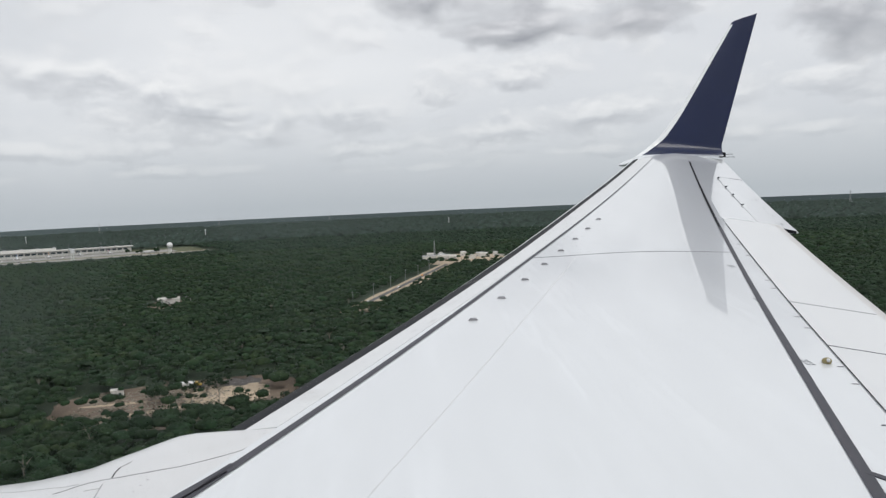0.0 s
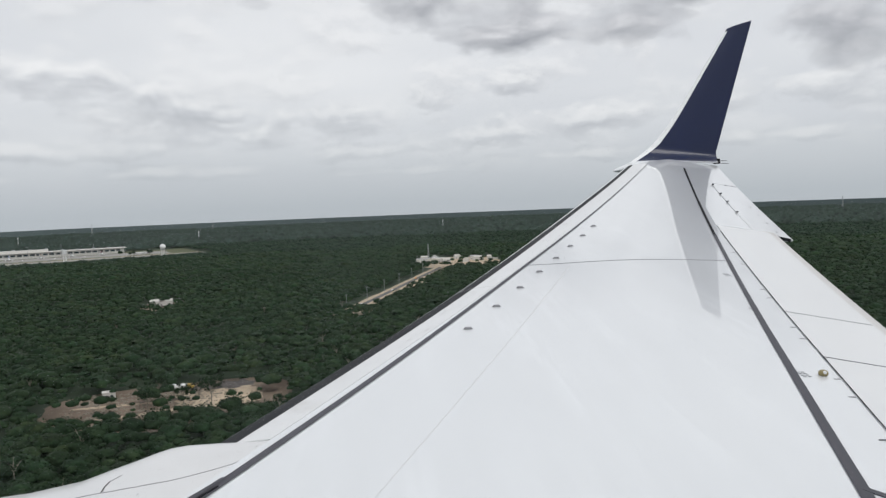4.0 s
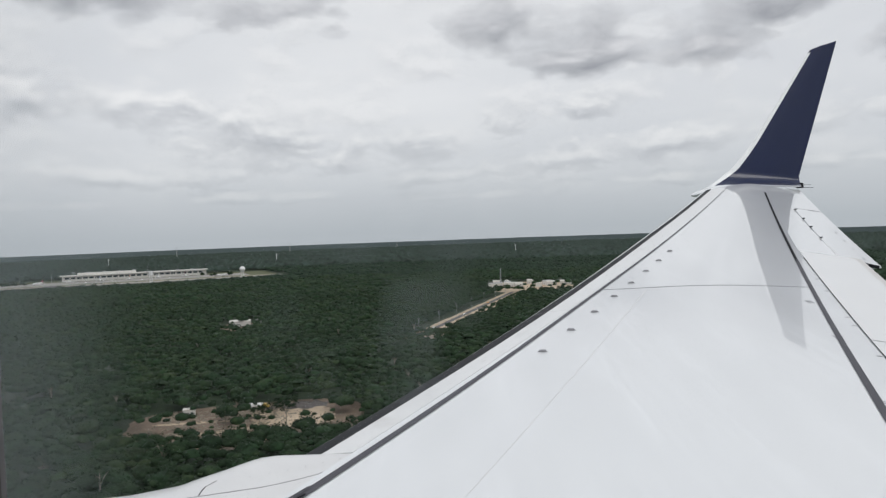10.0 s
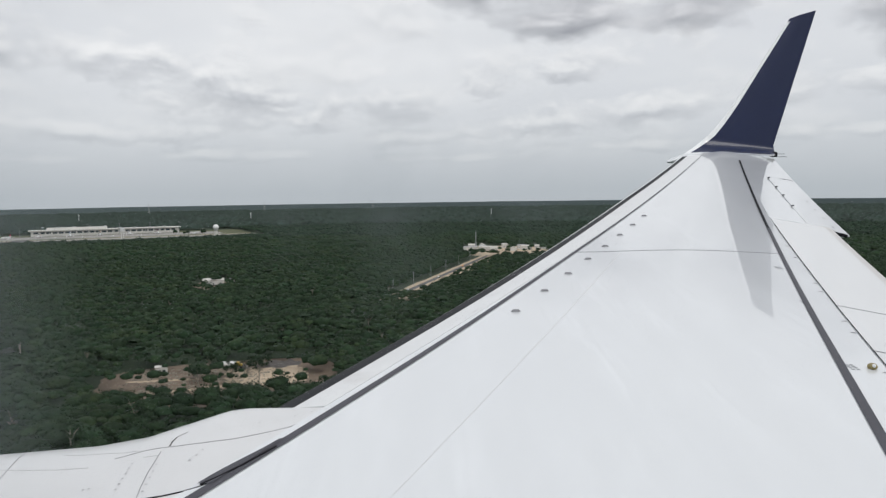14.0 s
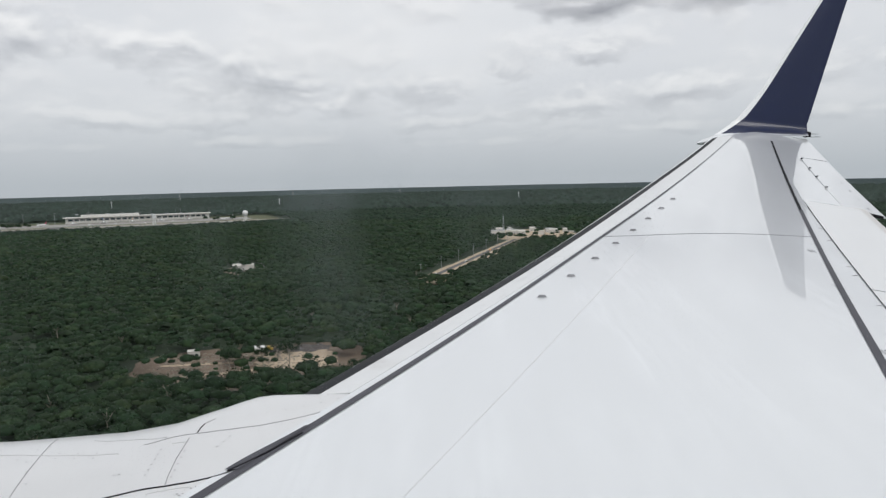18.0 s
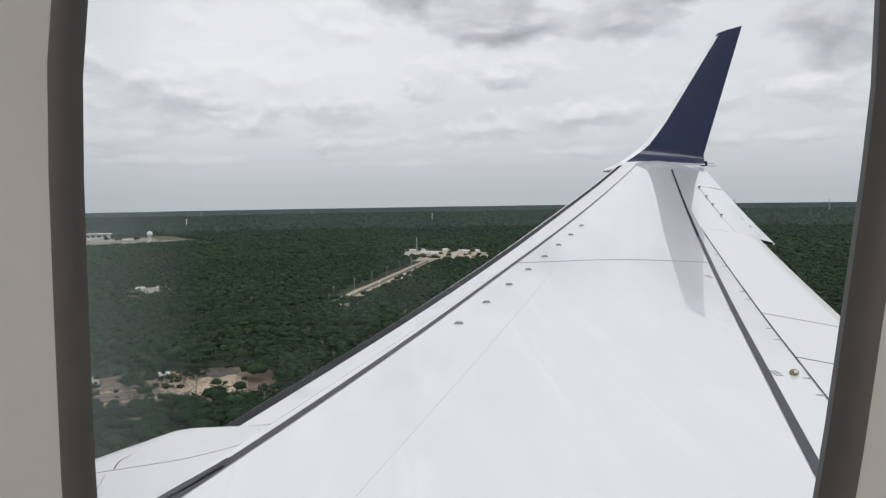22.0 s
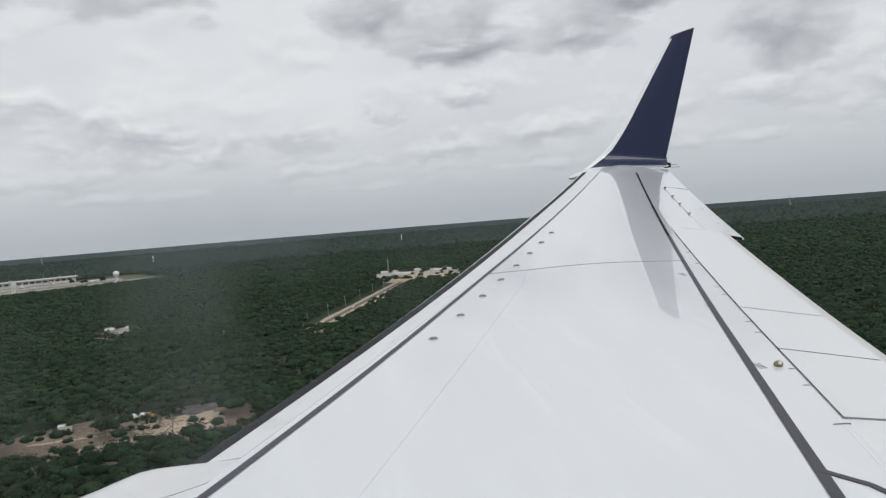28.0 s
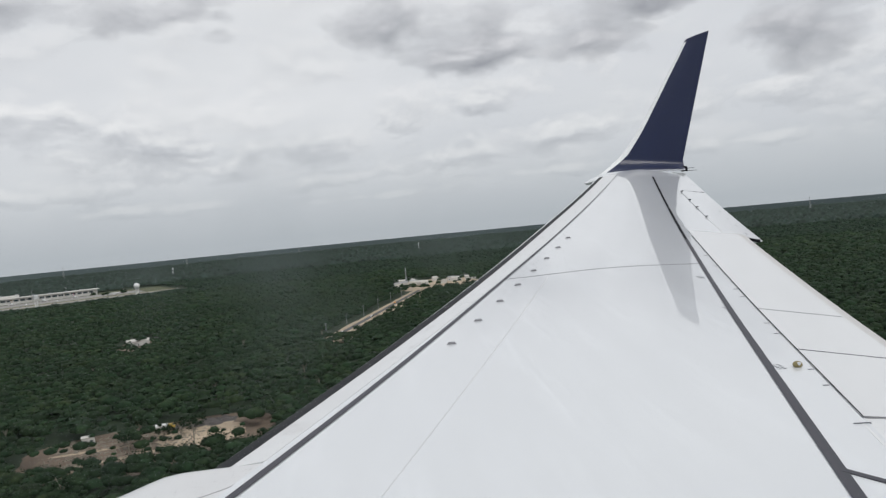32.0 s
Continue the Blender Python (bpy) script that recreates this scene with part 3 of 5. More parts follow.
JOINTS = [
    ([(-0.475, 3.43), (-0.62, 3.24), (-0.843, 3.078), (-0.945, 3.02), (-1.03, 2.992), (-1.162, 2.972), (-1.272, 2.944)], 0.0026, COWL_LINE),
    ([(-1.785, 3.24), (-1.772, 3.19), (-1.729, 3.031), (-1.709, 2.931), (-1.691, 2.796), (-1.675, 2.6)], 0.0028, COWL_LINE),
    ([(-2.3, 3.09), (-1.806, 2.999), (-1.67, 2.964), (-1.518, 2.938), (-1.357, 2.895)], 0.0020, LINE_FAINT),
    ([(-1.564, 3.12), (-1.406, 3.05), (-1.266, 2.998), (-1.19, 2.982)], 0.0020, LINE_FAINT),
    ([(-1.146, 2.913), (-1.086, 2.919)], 0.0018, LINE_FAINT),
    ([(-1.065, 2.613), (-1.078, 2.692), (-1.087, 2.795), (-1.087, 2.875), (-1.09, 2.95)], 0.0026, COWL_LINE),
    ([(-1.069, 2.991), (-1.071, 3.033), (-1.066, 3.076)], 0.0042, GAP_DARK),
    ([(-1.066, 3.076), (-1.035, 3.121)], 0.0024, COWL_LINE),
    ([(-0.951, 2.616), (-0.952, 2.558), (-0.977, 2.461)], 0.0026, COWL_LINE),
    ([(-1.116, 2.567), (-1.053, 2.587), (-0.97, 2.612)], 0.0022, LINE_FAINT)]
for points, wide, mat in JOINTS:
    surface_seam("fairing_joint", points, wide, mat, nacelle, cowl_z)
surface_seam("fairing_gap", [(-1.65, 2.50), (-1.45, 2.54), (-1.358, 2.563), (-1.295, 2.58), (-1.206, 2.588), (-1.065, 2.613), (-0.981, 2.642), (-0.854, 2.711), (-0.80, 2.76)], 0.008, GAP_DARK, nacelle, cowl_z)
dots_v, dots_f = [], []
rivet_rows = (((-0.55, 3.40), (-0.90, 3.15), 6), ((-1.175, 2.871), (-1.169, 2.694), 6), ((-1.073, 2.85), (-1.062, 2.673), 5), ((-1.641, 2.979), (-1.467, 2.94), 3), ((-1.634, 2.931), (-1.461, 2.894), 3),
              ((-1.746, 2.919), (-1.657, 2.757), 3), ((-1.772, 3.049), (-1.731, 3.073), 2), ((-0.928, 2.97), (-0.957, 2.89), 3), ((-0.988, 2.551), (-1.0, 2.498), 3), ((-1.302, 2.726), (-1.281, 2.727), 2),
              ((-2.4, 3.03), (-1.8, 2.95), 7), ((-0.963, 2.60), (-1.10, 2.30), 9), ((-1.00, 2.56), (-1.16, 2.26), 8))
for a, b, n in rivet_rows:
    for t in frange(0, 1, n):
        x, y = a[0] + (b[0] - a[0]) * t, a[1] + (b[1] - a[1]) * t
        k = len(dots_v)
        dots_v += [(x + 0.0046 * math.cos(q), y + 0.0046 * math.sin(q), cowl_z(x, y) + 0.0022) for q in [i * math.pi / 3 for i in range(6)]]
        dots_f.append(tuple(range(k, k + 6)))
part("rivets", (dots_v, dots_f, False), MARK_GREY, nacelle, kind="stuff")

# small fittings on the upper skin
strip("rub_patch", lambda y: front_line(y) - 0.022 + 0.032 * smooth_step((y - 2.76) / 0.34), lambda y: front_line(y) + 0.03, 2.72, 3.10, SEAL_GREY, wing, 0.007, 24)
surface_seam("rub_edge", [(-0.972, 2.655), (-0.93, 2.672), (-0.895, 2.690), (-0.862, 2.712)], 0.0075, GAP_DARK, wing, lambda x, y: z_top(x, y) - 0.004, 0.004)
surface_seam("rub_edge", [(-0.862, 2.712), (-0.809, 2.775), (-0.744, 2.866), (-0.642, 3.029)], 0.007, GAP_DARK, wing, z_top, 0.0085)
seam("inboard_joint", (2.14, 3.10), (2.22, 3.09), 0.0022, LINE_GREY, wing, 0.005)
seam("inboard_gap", (2.232, 3.158), (2.45, 3.141), 0.004, COWL_LINE, wing, 0.006)
seam("inboard_gap", (2.45, 3.141), (2.80, 3.114), 0.011, GAP_DARK, wing, 0.006)
for a, b in (((1.80, 2.70), (1.90, 2.56)), ((1.90, 2.56), (1.93, 2.44)), ((1.93, 2.44), (1.80, 2.30))):
    seam("zigzag_seal", a, b, 0.03, SEAL_GREY, wing, 0.005)
for y in (3.59, 3.84, 4.55, 4.80, 5.55, 5.80, 6.7, 7.2):
    seam("hinge_mark", (hinge_line(y) - 0.045, y), (hinge_line(y) - 0.012, y - 0.008), 0.008, SEAL_GREY, wing, n=4)
cap_at = (2.385, 3.90)
bm = bmesh.new()
bmesh.ops.create_uvsphere(bm, u_segments=20, v_segments=10, radius=0.026)
bmesh.ops.scale(bm, vec=(1, 1, 0.75), verts=bm.verts)
bmesh.ops.transform(bm, matrix=at(cap_at[0], cap_at[1], z_top(*cap_at) + 0.012), verts=bm.verts)
cap = part("fuel_cap", bm, BRASS, wing, "yellow ringed fuel gauge cap")
bm = bmesh.new()
bmesh.ops.create_uvsphere(bm, u_segments=12, v_segments=8, radius=0.0105)
bmesh.ops.transform(bm, matrix=at(cap_at[0] - 0.003, cap_at[1] - 0.019, z_top(*cap_at) + 0.019), verts=bm.verts)
part("cap_centre", bm, PANEL_WHITE, cap)
for cx, cy in ((2.275, 3.93), (2.68, 5.25), (2.99, 6.3)):
    for row in range(4):
        for col in range(2):
            a = (cx - 0.012 + 0.028 * col, cy - 0.045 + 0.024 * row)
            seam("stencil_bar", a, (a[0] + 0.020, a[1] + 0.004), 0.009, LINE_GREY, wing, n=3)


def tab_line(y):
    return hinge_line(y) + 0.345 + 0.033 * (12.06 - y)


surface_seam("tab_hinge", [(tab_line(y), y) for y in frange(12.06, 9.84, 5)], 0.012, LINE_GREY, wing, outer_z)
surface_seam("tab_hinge", [(tab_line(y), y) for y in frange(9.84, 8.72, 4)], 0.007, LINE_FAINT, wing, outer_z)
for y in (12.06, 11.25, 10.60, 9.84):
    bm = bmesh.new()
    box(bm, 0.030, 0.085, 0.012, at(tab_line(y), y - 0.04, outer_z(tab_line(y), y) + 0.004, 0, 0, -20), 0.003)
    part("tab_bracket", bm, GAP_DARK, wing, "small dark tab hinge bracket")
# thin dark box added to give the aileron's end its dark underside
bm = bmesh.new()
end_x = (hinge_line(8.63) + 0.60, aileron_edge(8.63) - 0.03)
box(bm, end_x[1] - end_x[0], 0.07, 0.034, at(sum(end_x) / 2, 8.62, outer_z(sum(end_x) / 2, 8.66) - 0.030, 0, 11, 17), 0.004)
part("aileron_end", bm, GAP_DARK, wing, "dark underside below the inboard aileron end")
for y in (10.55, 10.01, 9.49, 8.97):
    x = aileron_edge(y) - 0.135
    surface_seam("edge_mark", [(x, y), (x - 0.035, y - 0.09)], 0.016, LINE_GREY, wing, outer_z)
surface_seam("aileron_joint", [(hinge_line(12.2) + 0.37, 12.2), (hinge_line(12.3) + 0.58, 12.23)], 0.010, LINE_GREY, wing, outer_z)
surface_seam("aileron_joint", [(hinge_line(12.23) + 0.58, 12.23), (hinge_line(12.3) + 0.79, 12.28)], 0.026, GAP_DARK, wing, outer_z)
stain_rnd = random.Random(8)


def stain(name, x, y, long, wide, turn, mat, parent, height):
    """A thin uneven smear lying on a surface."""
    c, sn = math.cos(turn), math.sin(turn)
    verts = []
    for k in range(14):
        a = 2 * math.pi * k / 14
        r = stain_rnd.uniform(0.55, 1.0)
        u, w = long * r * math.cos(a), wide * r * math.sin(a)
        px, py = x + u * c - w * sn, y + u * sn + w * c
        verts.append((px, py, height(px, py) + 0.0016))
    return part(name, (verts, [tuple(range(14))], False), mat, parent)


for _ in range(34):
    y = stain_rnd.uniform(3.7, 13.0)
    x = front_line(y) - stain_rnd.uniform(0.06, 0.15)
    stain("scuff", x, y, stain_rnd.uniform(0.02, 0.055), stain_rnd.uniform(0.003, 0.010), stain_rnd.uniform(0.3, 1.1), LINE_FAINT, wing, slat_z)

# fuselage side and cabin window
WINDOW_Y, WINDOW_LEFT, WINDOW_RIGHT = 0.103, -0.122, 0.1185


def window_ring(y, grow, n=40):
    cx, hx, hz, r = (WINDOW_LEFT + WINDOW_RIGHT) / 2, (WINDOW_RIGHT - WINDOW_LEFT) / 2 + grow, 0.175 + grow, 0.10 + grow
    pts = []
    for k in range(n):
        a = 2 * math.pi * (k + 0.5) / n
        q = 4.0
        c, s = math.cos(a), math.sin(a)
        m = (abs(c) ** q + abs(s) ** q) ** (-1 / q)
        z = hz * s * m
        pts.append((cx + hx * c * m + z * (0.060 + 0.068 * c * m), y, z))
    return pts


rings = [window_ring(y, g) for y, g in ((-0.03, 0.095), (0.02, 0.050), (0.07, 0.020), (0.093, 0.006))]
window = thing("window_1", LEAN, "oval cabin window with a pale plastic reveal", "window", kind="structure")
part("window_frame", loft(rings, caps=False), CABIN, window)
rings = [window_ring(y, g) for y, g in ((0.093, 0.006), (0.094, 0.004), (0.098, 0.001), (0.103, 0.0), (0.110, 0.003), (0.125, 0.02), (0.20, 0.09))]
part("gasket", loft(rings, caps=False), GASKET, window)
def hull_y(z):
    return -1.65 + 1.98 * math.cos(math.asin((z + 0.35) / 1.98))


SMUDGE = bpy.data.materials.new("smudged_acrylic")
SMUDGE.use_nodes = True
pn, pl = SMUDGE.node_tree.nodes, SMUDGE.node_tree.links
pn.clear()
tc = pn.new("ShaderNodeTexCoord")
patchy = pn.new("ShaderNodeTexNoise")
patchy.inputs["Scale"].default_value, patchy.inputs["Detail"].default_value = 55, 2
pl.new(tc.outputs["Object"], patchy.inputs["Vector"])
gap = pn.new("ShaderNodeVectorMath")
gap.operation = "DISTANCE"
gap.inputs[1].default_value = (-0.024, 0.109, -0.016)
pl.new(tc.outputs["Object"], gap.inputs[0])
near = pn.new("ShaderNodeMapRange")
near.inputs["From Min"].default_value, near.inputs["From Max"].default_value = 0.006, 0.044
near.inputs["To Min"].default_value, near.inputs["To Max"].default_value = 1.0, 0.10
pl.new(gap.outputs["Value"], near.inputs["Value"])
lump = pn.new("ShaderNodeMapRange")
lump.inputs["From Min"].default_value, lump.inputs["From Max"].default_value = 0.40, 0.72
lump.inputs["To Max"].default_value = 0.12
pl.new(patchy.outputs["Fac"], lump.inputs["Value"])
amount = pn.new("ShaderNodeMath")
amount.operation = "MULTIPLY"
pl.new(near.outputs[0], amount.inputs[0])
pl.new(lump.outputs[0], amount.inputs[1])
sides = pn.new("ShaderNodeSeparateXYZ")
pl.new(tc.outputs["Object"], sides.inputs[0])
rim_dirt = pn.new("ShaderNodeMapRange")
rim_dirt.interpolation_type = "SMOOTHSTEP"
rim_dirt.inputs["From Min"].default_value, rim_dirt.inputs["From Max"].default_value = -0.085, -0.126
rim_dirt.inputs["To Min"].default_value, rim_dirt.inputs["To Max"].default_value = 0.006, 0.16
pl.new(sides.outputs[0], rim_dirt.inputs["Value"])
smear = pn.new("ShaderNodeMath")
smear.operation = "ADD"
pl.new(amount.outputs[0], smear.inputs[0])
pl.new(rim_dirt.outputs[0], smear.inputs[1])
clear_glass, haze = pn.new("ShaderNodeBsdfTransparent"), pn.new("ShaderNodeBsdfTranslucent")
haze.inputs[0].default_value = (0.62, 0.68, 0.72, 1)
pane_mix, pane_out = pn.new("ShaderNodeMixShader"), pn.new("ShaderNodeOutputMaterial")
pl.new(smear.outputs[0], pane_mix.inputs[0])
pl.new(clear_glass.outputs[0], pane_mix.inputs[1])
pl.new(haze.outputs[0], pane_mix.inputs[2])
pl.new(pane_mix.outputs[0], pane_out.inputs[0])
ring = window_ring(0.109, 0.004)
pane = part("pane", (ring, [tuple(range(len(ring)))], False), SMUDGE, window, "clear window pane with faint smudges")
pane.visible_shadow = False

outer = window_ring(-0.03, 0.095)
side = []
for x, y, z in outer:
    a = math.atan2(z, x)
    m = 1 / max(abs(math.cos(a)) / 0.62, abs(math.sin(a)) / 0.62)
    side.append((m * math.cos(a), hull_y(m * math.sin(a)) - 0.03, m * math.sin(a)))
middle = [((a[0] + b[0]) / 2, min(-0.03, (a[1] + b[1]) / 2 - 0.12), (a[2] + b[2]) / 2) for a, b in zip(outer, side)]
wall = thing("cabin_wall", LEAN, "pale grey plastic cabin side wall", "wall", kind="structure")
part("panel", loft([outer, middle, side], caps=False), CABIN, wall)
skin_outer = window_ring(0.20, 0.09)
part("outer_panel", loft([skin_outer, [(x, y + 0.045, z) for x, y, z in side]], caps=False), PANEL_WHITE, wall)
hull = []
for x in [-13.5, -12.8, -11.5, -9.5] + frange(-7.0, 7.0, 29) + [10, 13.5, 16.5, 18.5]:
    taper = 1.0 if abs(x) < 9 else (math.sqrt(max(0.02, 1 - ((-x - 9) / 4.6) ** 2)) if x < 0 else max(0.25, 1 - ((x - 9) / 11) ** 1.5))
    hull.append([(x, -1.65 + 1.98 * taper * math.cos(a), -0.35 + (1 - taper) * 0.5 + 1.98 * taper * math.sin(a)) for a in [2 * math.pi * k / 72 for k in range(72)]])
v, f = loft(hull)
f = [q for q in f if len(q) > 4 or not all(abs(v[i][0]) < 0.55 and v[i][1] > -0.2 and abs(v[i][2]) < 0.62 for i in q)]
fuselage = part("fuselage", (v, f), PANEL_WHITE, airliner, "white fuselage side")


# ---- ground and forest ----
def disc(r0, r1, a0, a1, nr, na, height):
    verts = []
    for i in range(nr):
        r = r0 * (r1 / r0) ** (i / (nr - 1))
        for j in range(na):
            a = a0 + (a1 - a0) * j / (na - 1)
            x, y = r * math.sin(a), r * math.cos(a)
            verts.append((x, y, height(x, y)))
    return verts, grid_faces(nr, na)


ground = part("ground", disc(20, 9000, -math.pi, math.pi, 40, 97, lambda x, y: 0.0), SOIL, None, "level dark forest floor", "structure")
tagged(ground, category="ground")


def crown_shape(seed, subdiv, leaves, leaf=1.0):
    """A lobed, broken crown about 1 wide with small leafy tufts standing out of it."""
    rnd = random.Random(seed)
    bm = bmesh.new()
    bmesh.ops.create_icosphere(bm, subdivisions=subdiv, radius=0.5)
    off = Vector((rnd.uniform(-9, 9), rnd.uniform(-9, 9), rnd.uniform(-9, 9)))
    flat = rnd.uniform(0.50, 0.72)
    for v in bm.verts:
        d = v.co.normalized()
        if subdiv > 1:
            hollow = noise.voronoi(d * 1.9 + off)[0][0]
            v.co *= 1.08 - 0.46 * hollow + 0.26 * noise.noise(d * 4.6 + off)
        else:
            v.co *= 0.76 + 0.46 * abs(noise.noise(d * 2.4 + off)) + 0.26 * noise.noise(d * 5.0 + off)
        v.co.z = v.co.z * flat
    bmesh.ops.delete(bm, geom=[v for v in bm.verts if v.co.z < -0.15], context="VERTS")
    bm.verts.index_update()
    verts = [tuple(v.co) for v in bm.verts]
    tris = [tuple(v.index for v in f.verts) for f in bm.faces]
    bm.free()
    for _ in range(leaves):
        a, b = rnd.uniform(0, 2 * math.pi), rnd.uniform(0.05, 1.4)
        d = Vector((math.cos(a) * math.cos(b), math.sin(a) * math.cos(b), math.sin(b) * 0.68))
        c = d * rnd.uniform(0.38, 0.56)
        t = Vector((rnd.uniform(-1, 1), rnd.uniform(-1, 1), rnd.uniform(-0.6, 0.6))).normalized() * rnd.uniform(0.05, 0.11) * leaf
        w = t.cross(d).normalized() * rnd.uniform(0.04, 0.09) * leaf
        k = len(verts)
        verts += [tuple(c - t), tuple(c + w), tuple(c + t + d * 0.05 * leaf), tuple(c - w)]
        tris += [(k, k + 1, k + 2), (k, k + 2, k + 3)]
    return np.array(verts), np.array(tris)


def stand(name, shapes, spots, sizes, heights, mat, label):
    """One mesh of many crowns."""
    rng = np.random.default_rng(len(spots))
    vs, ts, k = [], [], 0
    which = rng.integers(0, len(shapes), len(spots))
    for s, (v, t) in enumerate(shapes):
        at_s = np.where(which == s)[0]
        if not len(at_s):
            continue
        a = rng.uniform(0, 2 * np.pi, len(at_s))
        c, sn = np.cos(a)[:, None], np.sin(a)[:, None]
        w = sizes[at_s][:, None]
        x = (v[None, :, 0] * c - v[None, :, 1] * sn) * w + spots[at_s, 0][:, None]
        y = (v[None, :, 0] * sn + v[None, :, 1] * c) * w + spots[at_s, 1][:, None]
        z = v[None, :, 2] * w * 0.95 + heights[at_s][:, None]
        vs.append(np.stack([x, y, z], -1).reshape(-1, 3))
        ts.append((t[None] + (np.arange(len(at_s)) * len(v))[:, None, None]).reshape(-1, 3) + k)
        k += len(at_s) * len(v)
    V, F = np.concatenate(vs), np.concatenate(ts)
    me = bpy.data.meshes.new(name)
    me.vertices.add(len(V))
    me.vertices.foreach_set("co", V.astype(np.float32).ravel())
    me.loops.add(F.size)
    me.loops.foreach_set("vertex_index", F.astype(np.int32).ravel())
    me.polygons.add(len(F))
    me.polygons.foreach_set("loop_start", np.arange(0, F.size, 3, dtype=np.int32))
    me.polygons.foreach_set("use_smooth", np.ones(len(F), bool))
    me.update(calc_edges=True)
    me.materials.append(mat)
    return tagged(new(name, me), label, "forest", kind="stuff")


def scatter(r0, r1, a0, a1, spacing, seed):
    """Uneven polar scatter, the angle running from y towards x."""
    rng = np.random.default_rng(seed)
    n = int((a1 - a0) / 2 * (r1 * r1 - r0 * r0) / (spacing * spacing))
    r = np.sqrt(rng.uniform(r0 * r0, r1 * r1, n))
    a = rng.uniform(a0, a1, n)
    return np.stack([r * np.sin(a), r * np.cos(a)], -1), rng


CLEARINGS = []  # (x, y, half length, half width, turn) of ground with no trees


def wooded(p):
    keep = np.ones(len(p), bool)
    for x, y, hl, hw, turn in CLEARINGS:
        c, s = math.cos(radians(turn)), math.sin(radians(turn))
        u = (p[:, 0] - x) * c + (p[:, 1] - y) * s
        w = -(p[:, 0] - x) * s + (p[:, 1] - y) * c
        ragged = 1 + 0.14 * np.sin(u / 5.3 + 1.7 * np.sin(w / 9.1)) + 0.12 * np.sin(w / 3.9 + 2.1 * np.sin(u / 7.3))
        stray = (np.sin(p[:, 0] * 12.9898 + p[:, 1] * 78.233) * 43758.5453) % 1.0 < 0.11
        if hl < 120 and hw > 20:
            keep &= (np.abs(u) > hl * ragged) | (np.abs(w) > hw * ragged) | stray
        else:
            keep &= (np.abs(u) > hl) | (np.abs(w) > hw)
    return keep


SAND = material("pale_sand", (0.50, 0.40, 0.29), 0.95, vary=0.22, scale=0.05, spots=((0.22, 0.17, 0.12), (0.60, 0.85)), bump=0.1)
DIRT = material("brown_dirt", (0.20, 0.15, 0.11), 0.95, vary=0.3, scale=0.06, spots=((0.40, 0.34, 0.27), (0.60, 0.80)), bump=0.1)
ASPHALT = material("grey_asphalt", (0.11, 0.11, 0.11), 0.9, vary=0.15, scale=0.08)
CONCRETE = material("apron_concrete", (0.30, 0.29, 0.27), 0.85, vary=0.18, scale=0.02)
GRASS = material("dry_grass", (0.085, 0.095, 0.040), 0.95, vary=0.3, scale=0.02, second=((0.15, 0.13, 0.06), (0.55, 0.8)))
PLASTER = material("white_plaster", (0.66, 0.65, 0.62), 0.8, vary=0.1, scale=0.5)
ROOF_GREY = material("grey_roofing", (0.40, 0.40, 0.40), 0.7, vary=0.2, scale=0.4)
ROOF_PALE = material("pale_roofing", (0.62, 0.60, 0.56), 0.6, vary=0.15, scale=0.4)
GLASS = material("dark_glazing", (0.05, 0.07, 0.08), 0.1, vary=0.2, scale=1.0)
STEEL = material("galvanised_steel", (0.42, 0.43, 0.44), 0.45, metal=0.6, vary=0.15)
JET_WHITE = material("jet_white_paint", (0.80, 0.80, 0.80), 0.3, vary=0.04, scale=0.3, coat=0.4)
ORANGE = material("orange_paint", (0.75, 0.30, 0.04), 0.4, vary=0.08)
CAB_YELLOW = material("yellow_cab_paint", (0.52, 0.36, 0.07), 0.5, vary=0.12)
CRIMSON = material("crimson_paint", (0.45, 0.03, 0.10), 0.4, vary=0.08)
SKY_BLUE = material("blue_paint", (0.06, 0.20, 0.50), 0.4, vary=0.1)
JET_GREY = material("dark_grey_paint", (0.10, 0.10, 0.11), 0.4, vary=0.1)
RUBBER = material("black_rubber", (0.03, 0.03, 0.03), 0.8, vary=0.2)
feature_rnd = random.Random(21)


def far_at(bearing, distance):
    """A place on the ground; the bearing runs from y towards x, in degrees."""
    return distance * math.sin(radians(bearing)), distance * math.cos(radians(bearing))


def clear(bearing, distance, half_wide, half_deep, turn=0.0):
    x, y = far_at(bearing, distance)
    CLEARINGS.append((x, y, half_wide, half_deep, -bearing + turn))
    return x, y


def patch(name, x, y, half_wide, half_deep, turn, mat, label, z=0.04, seed=0, ragged=0.25, category="ground"):
    verts = [(0, 0, z)]
    n = 64
    for k in range(n):
        a = 2 * math.pi * k / n
        q = (abs(math.cos(a)) ** 4 + abs(math.sin(a)) ** 4) ** -0.25
        r = q * (1 - ragged * abs(noise.noise(Vector((math.cos(a) * 2.3, math.sin(a) * 2.3, seed)))) - ragged * 0.6 * abs(noise.noise(Vector((math.cos(a) * 7, math.sin(a) * 7, seed)))))
        verts.append((half_wide * r * math.cos(a), half_deep * r * math.sin(a), z))
    faces = [(0, 1 + k, 1 + (k + 1) % n) for k in range(n)]
    ob = part(name, (verts, faces, False), mat, None, label, "structure")
    ob.matrix_world = pose(x, y, 0, 0, 0, turn)
    return tagged(ob, category=category)


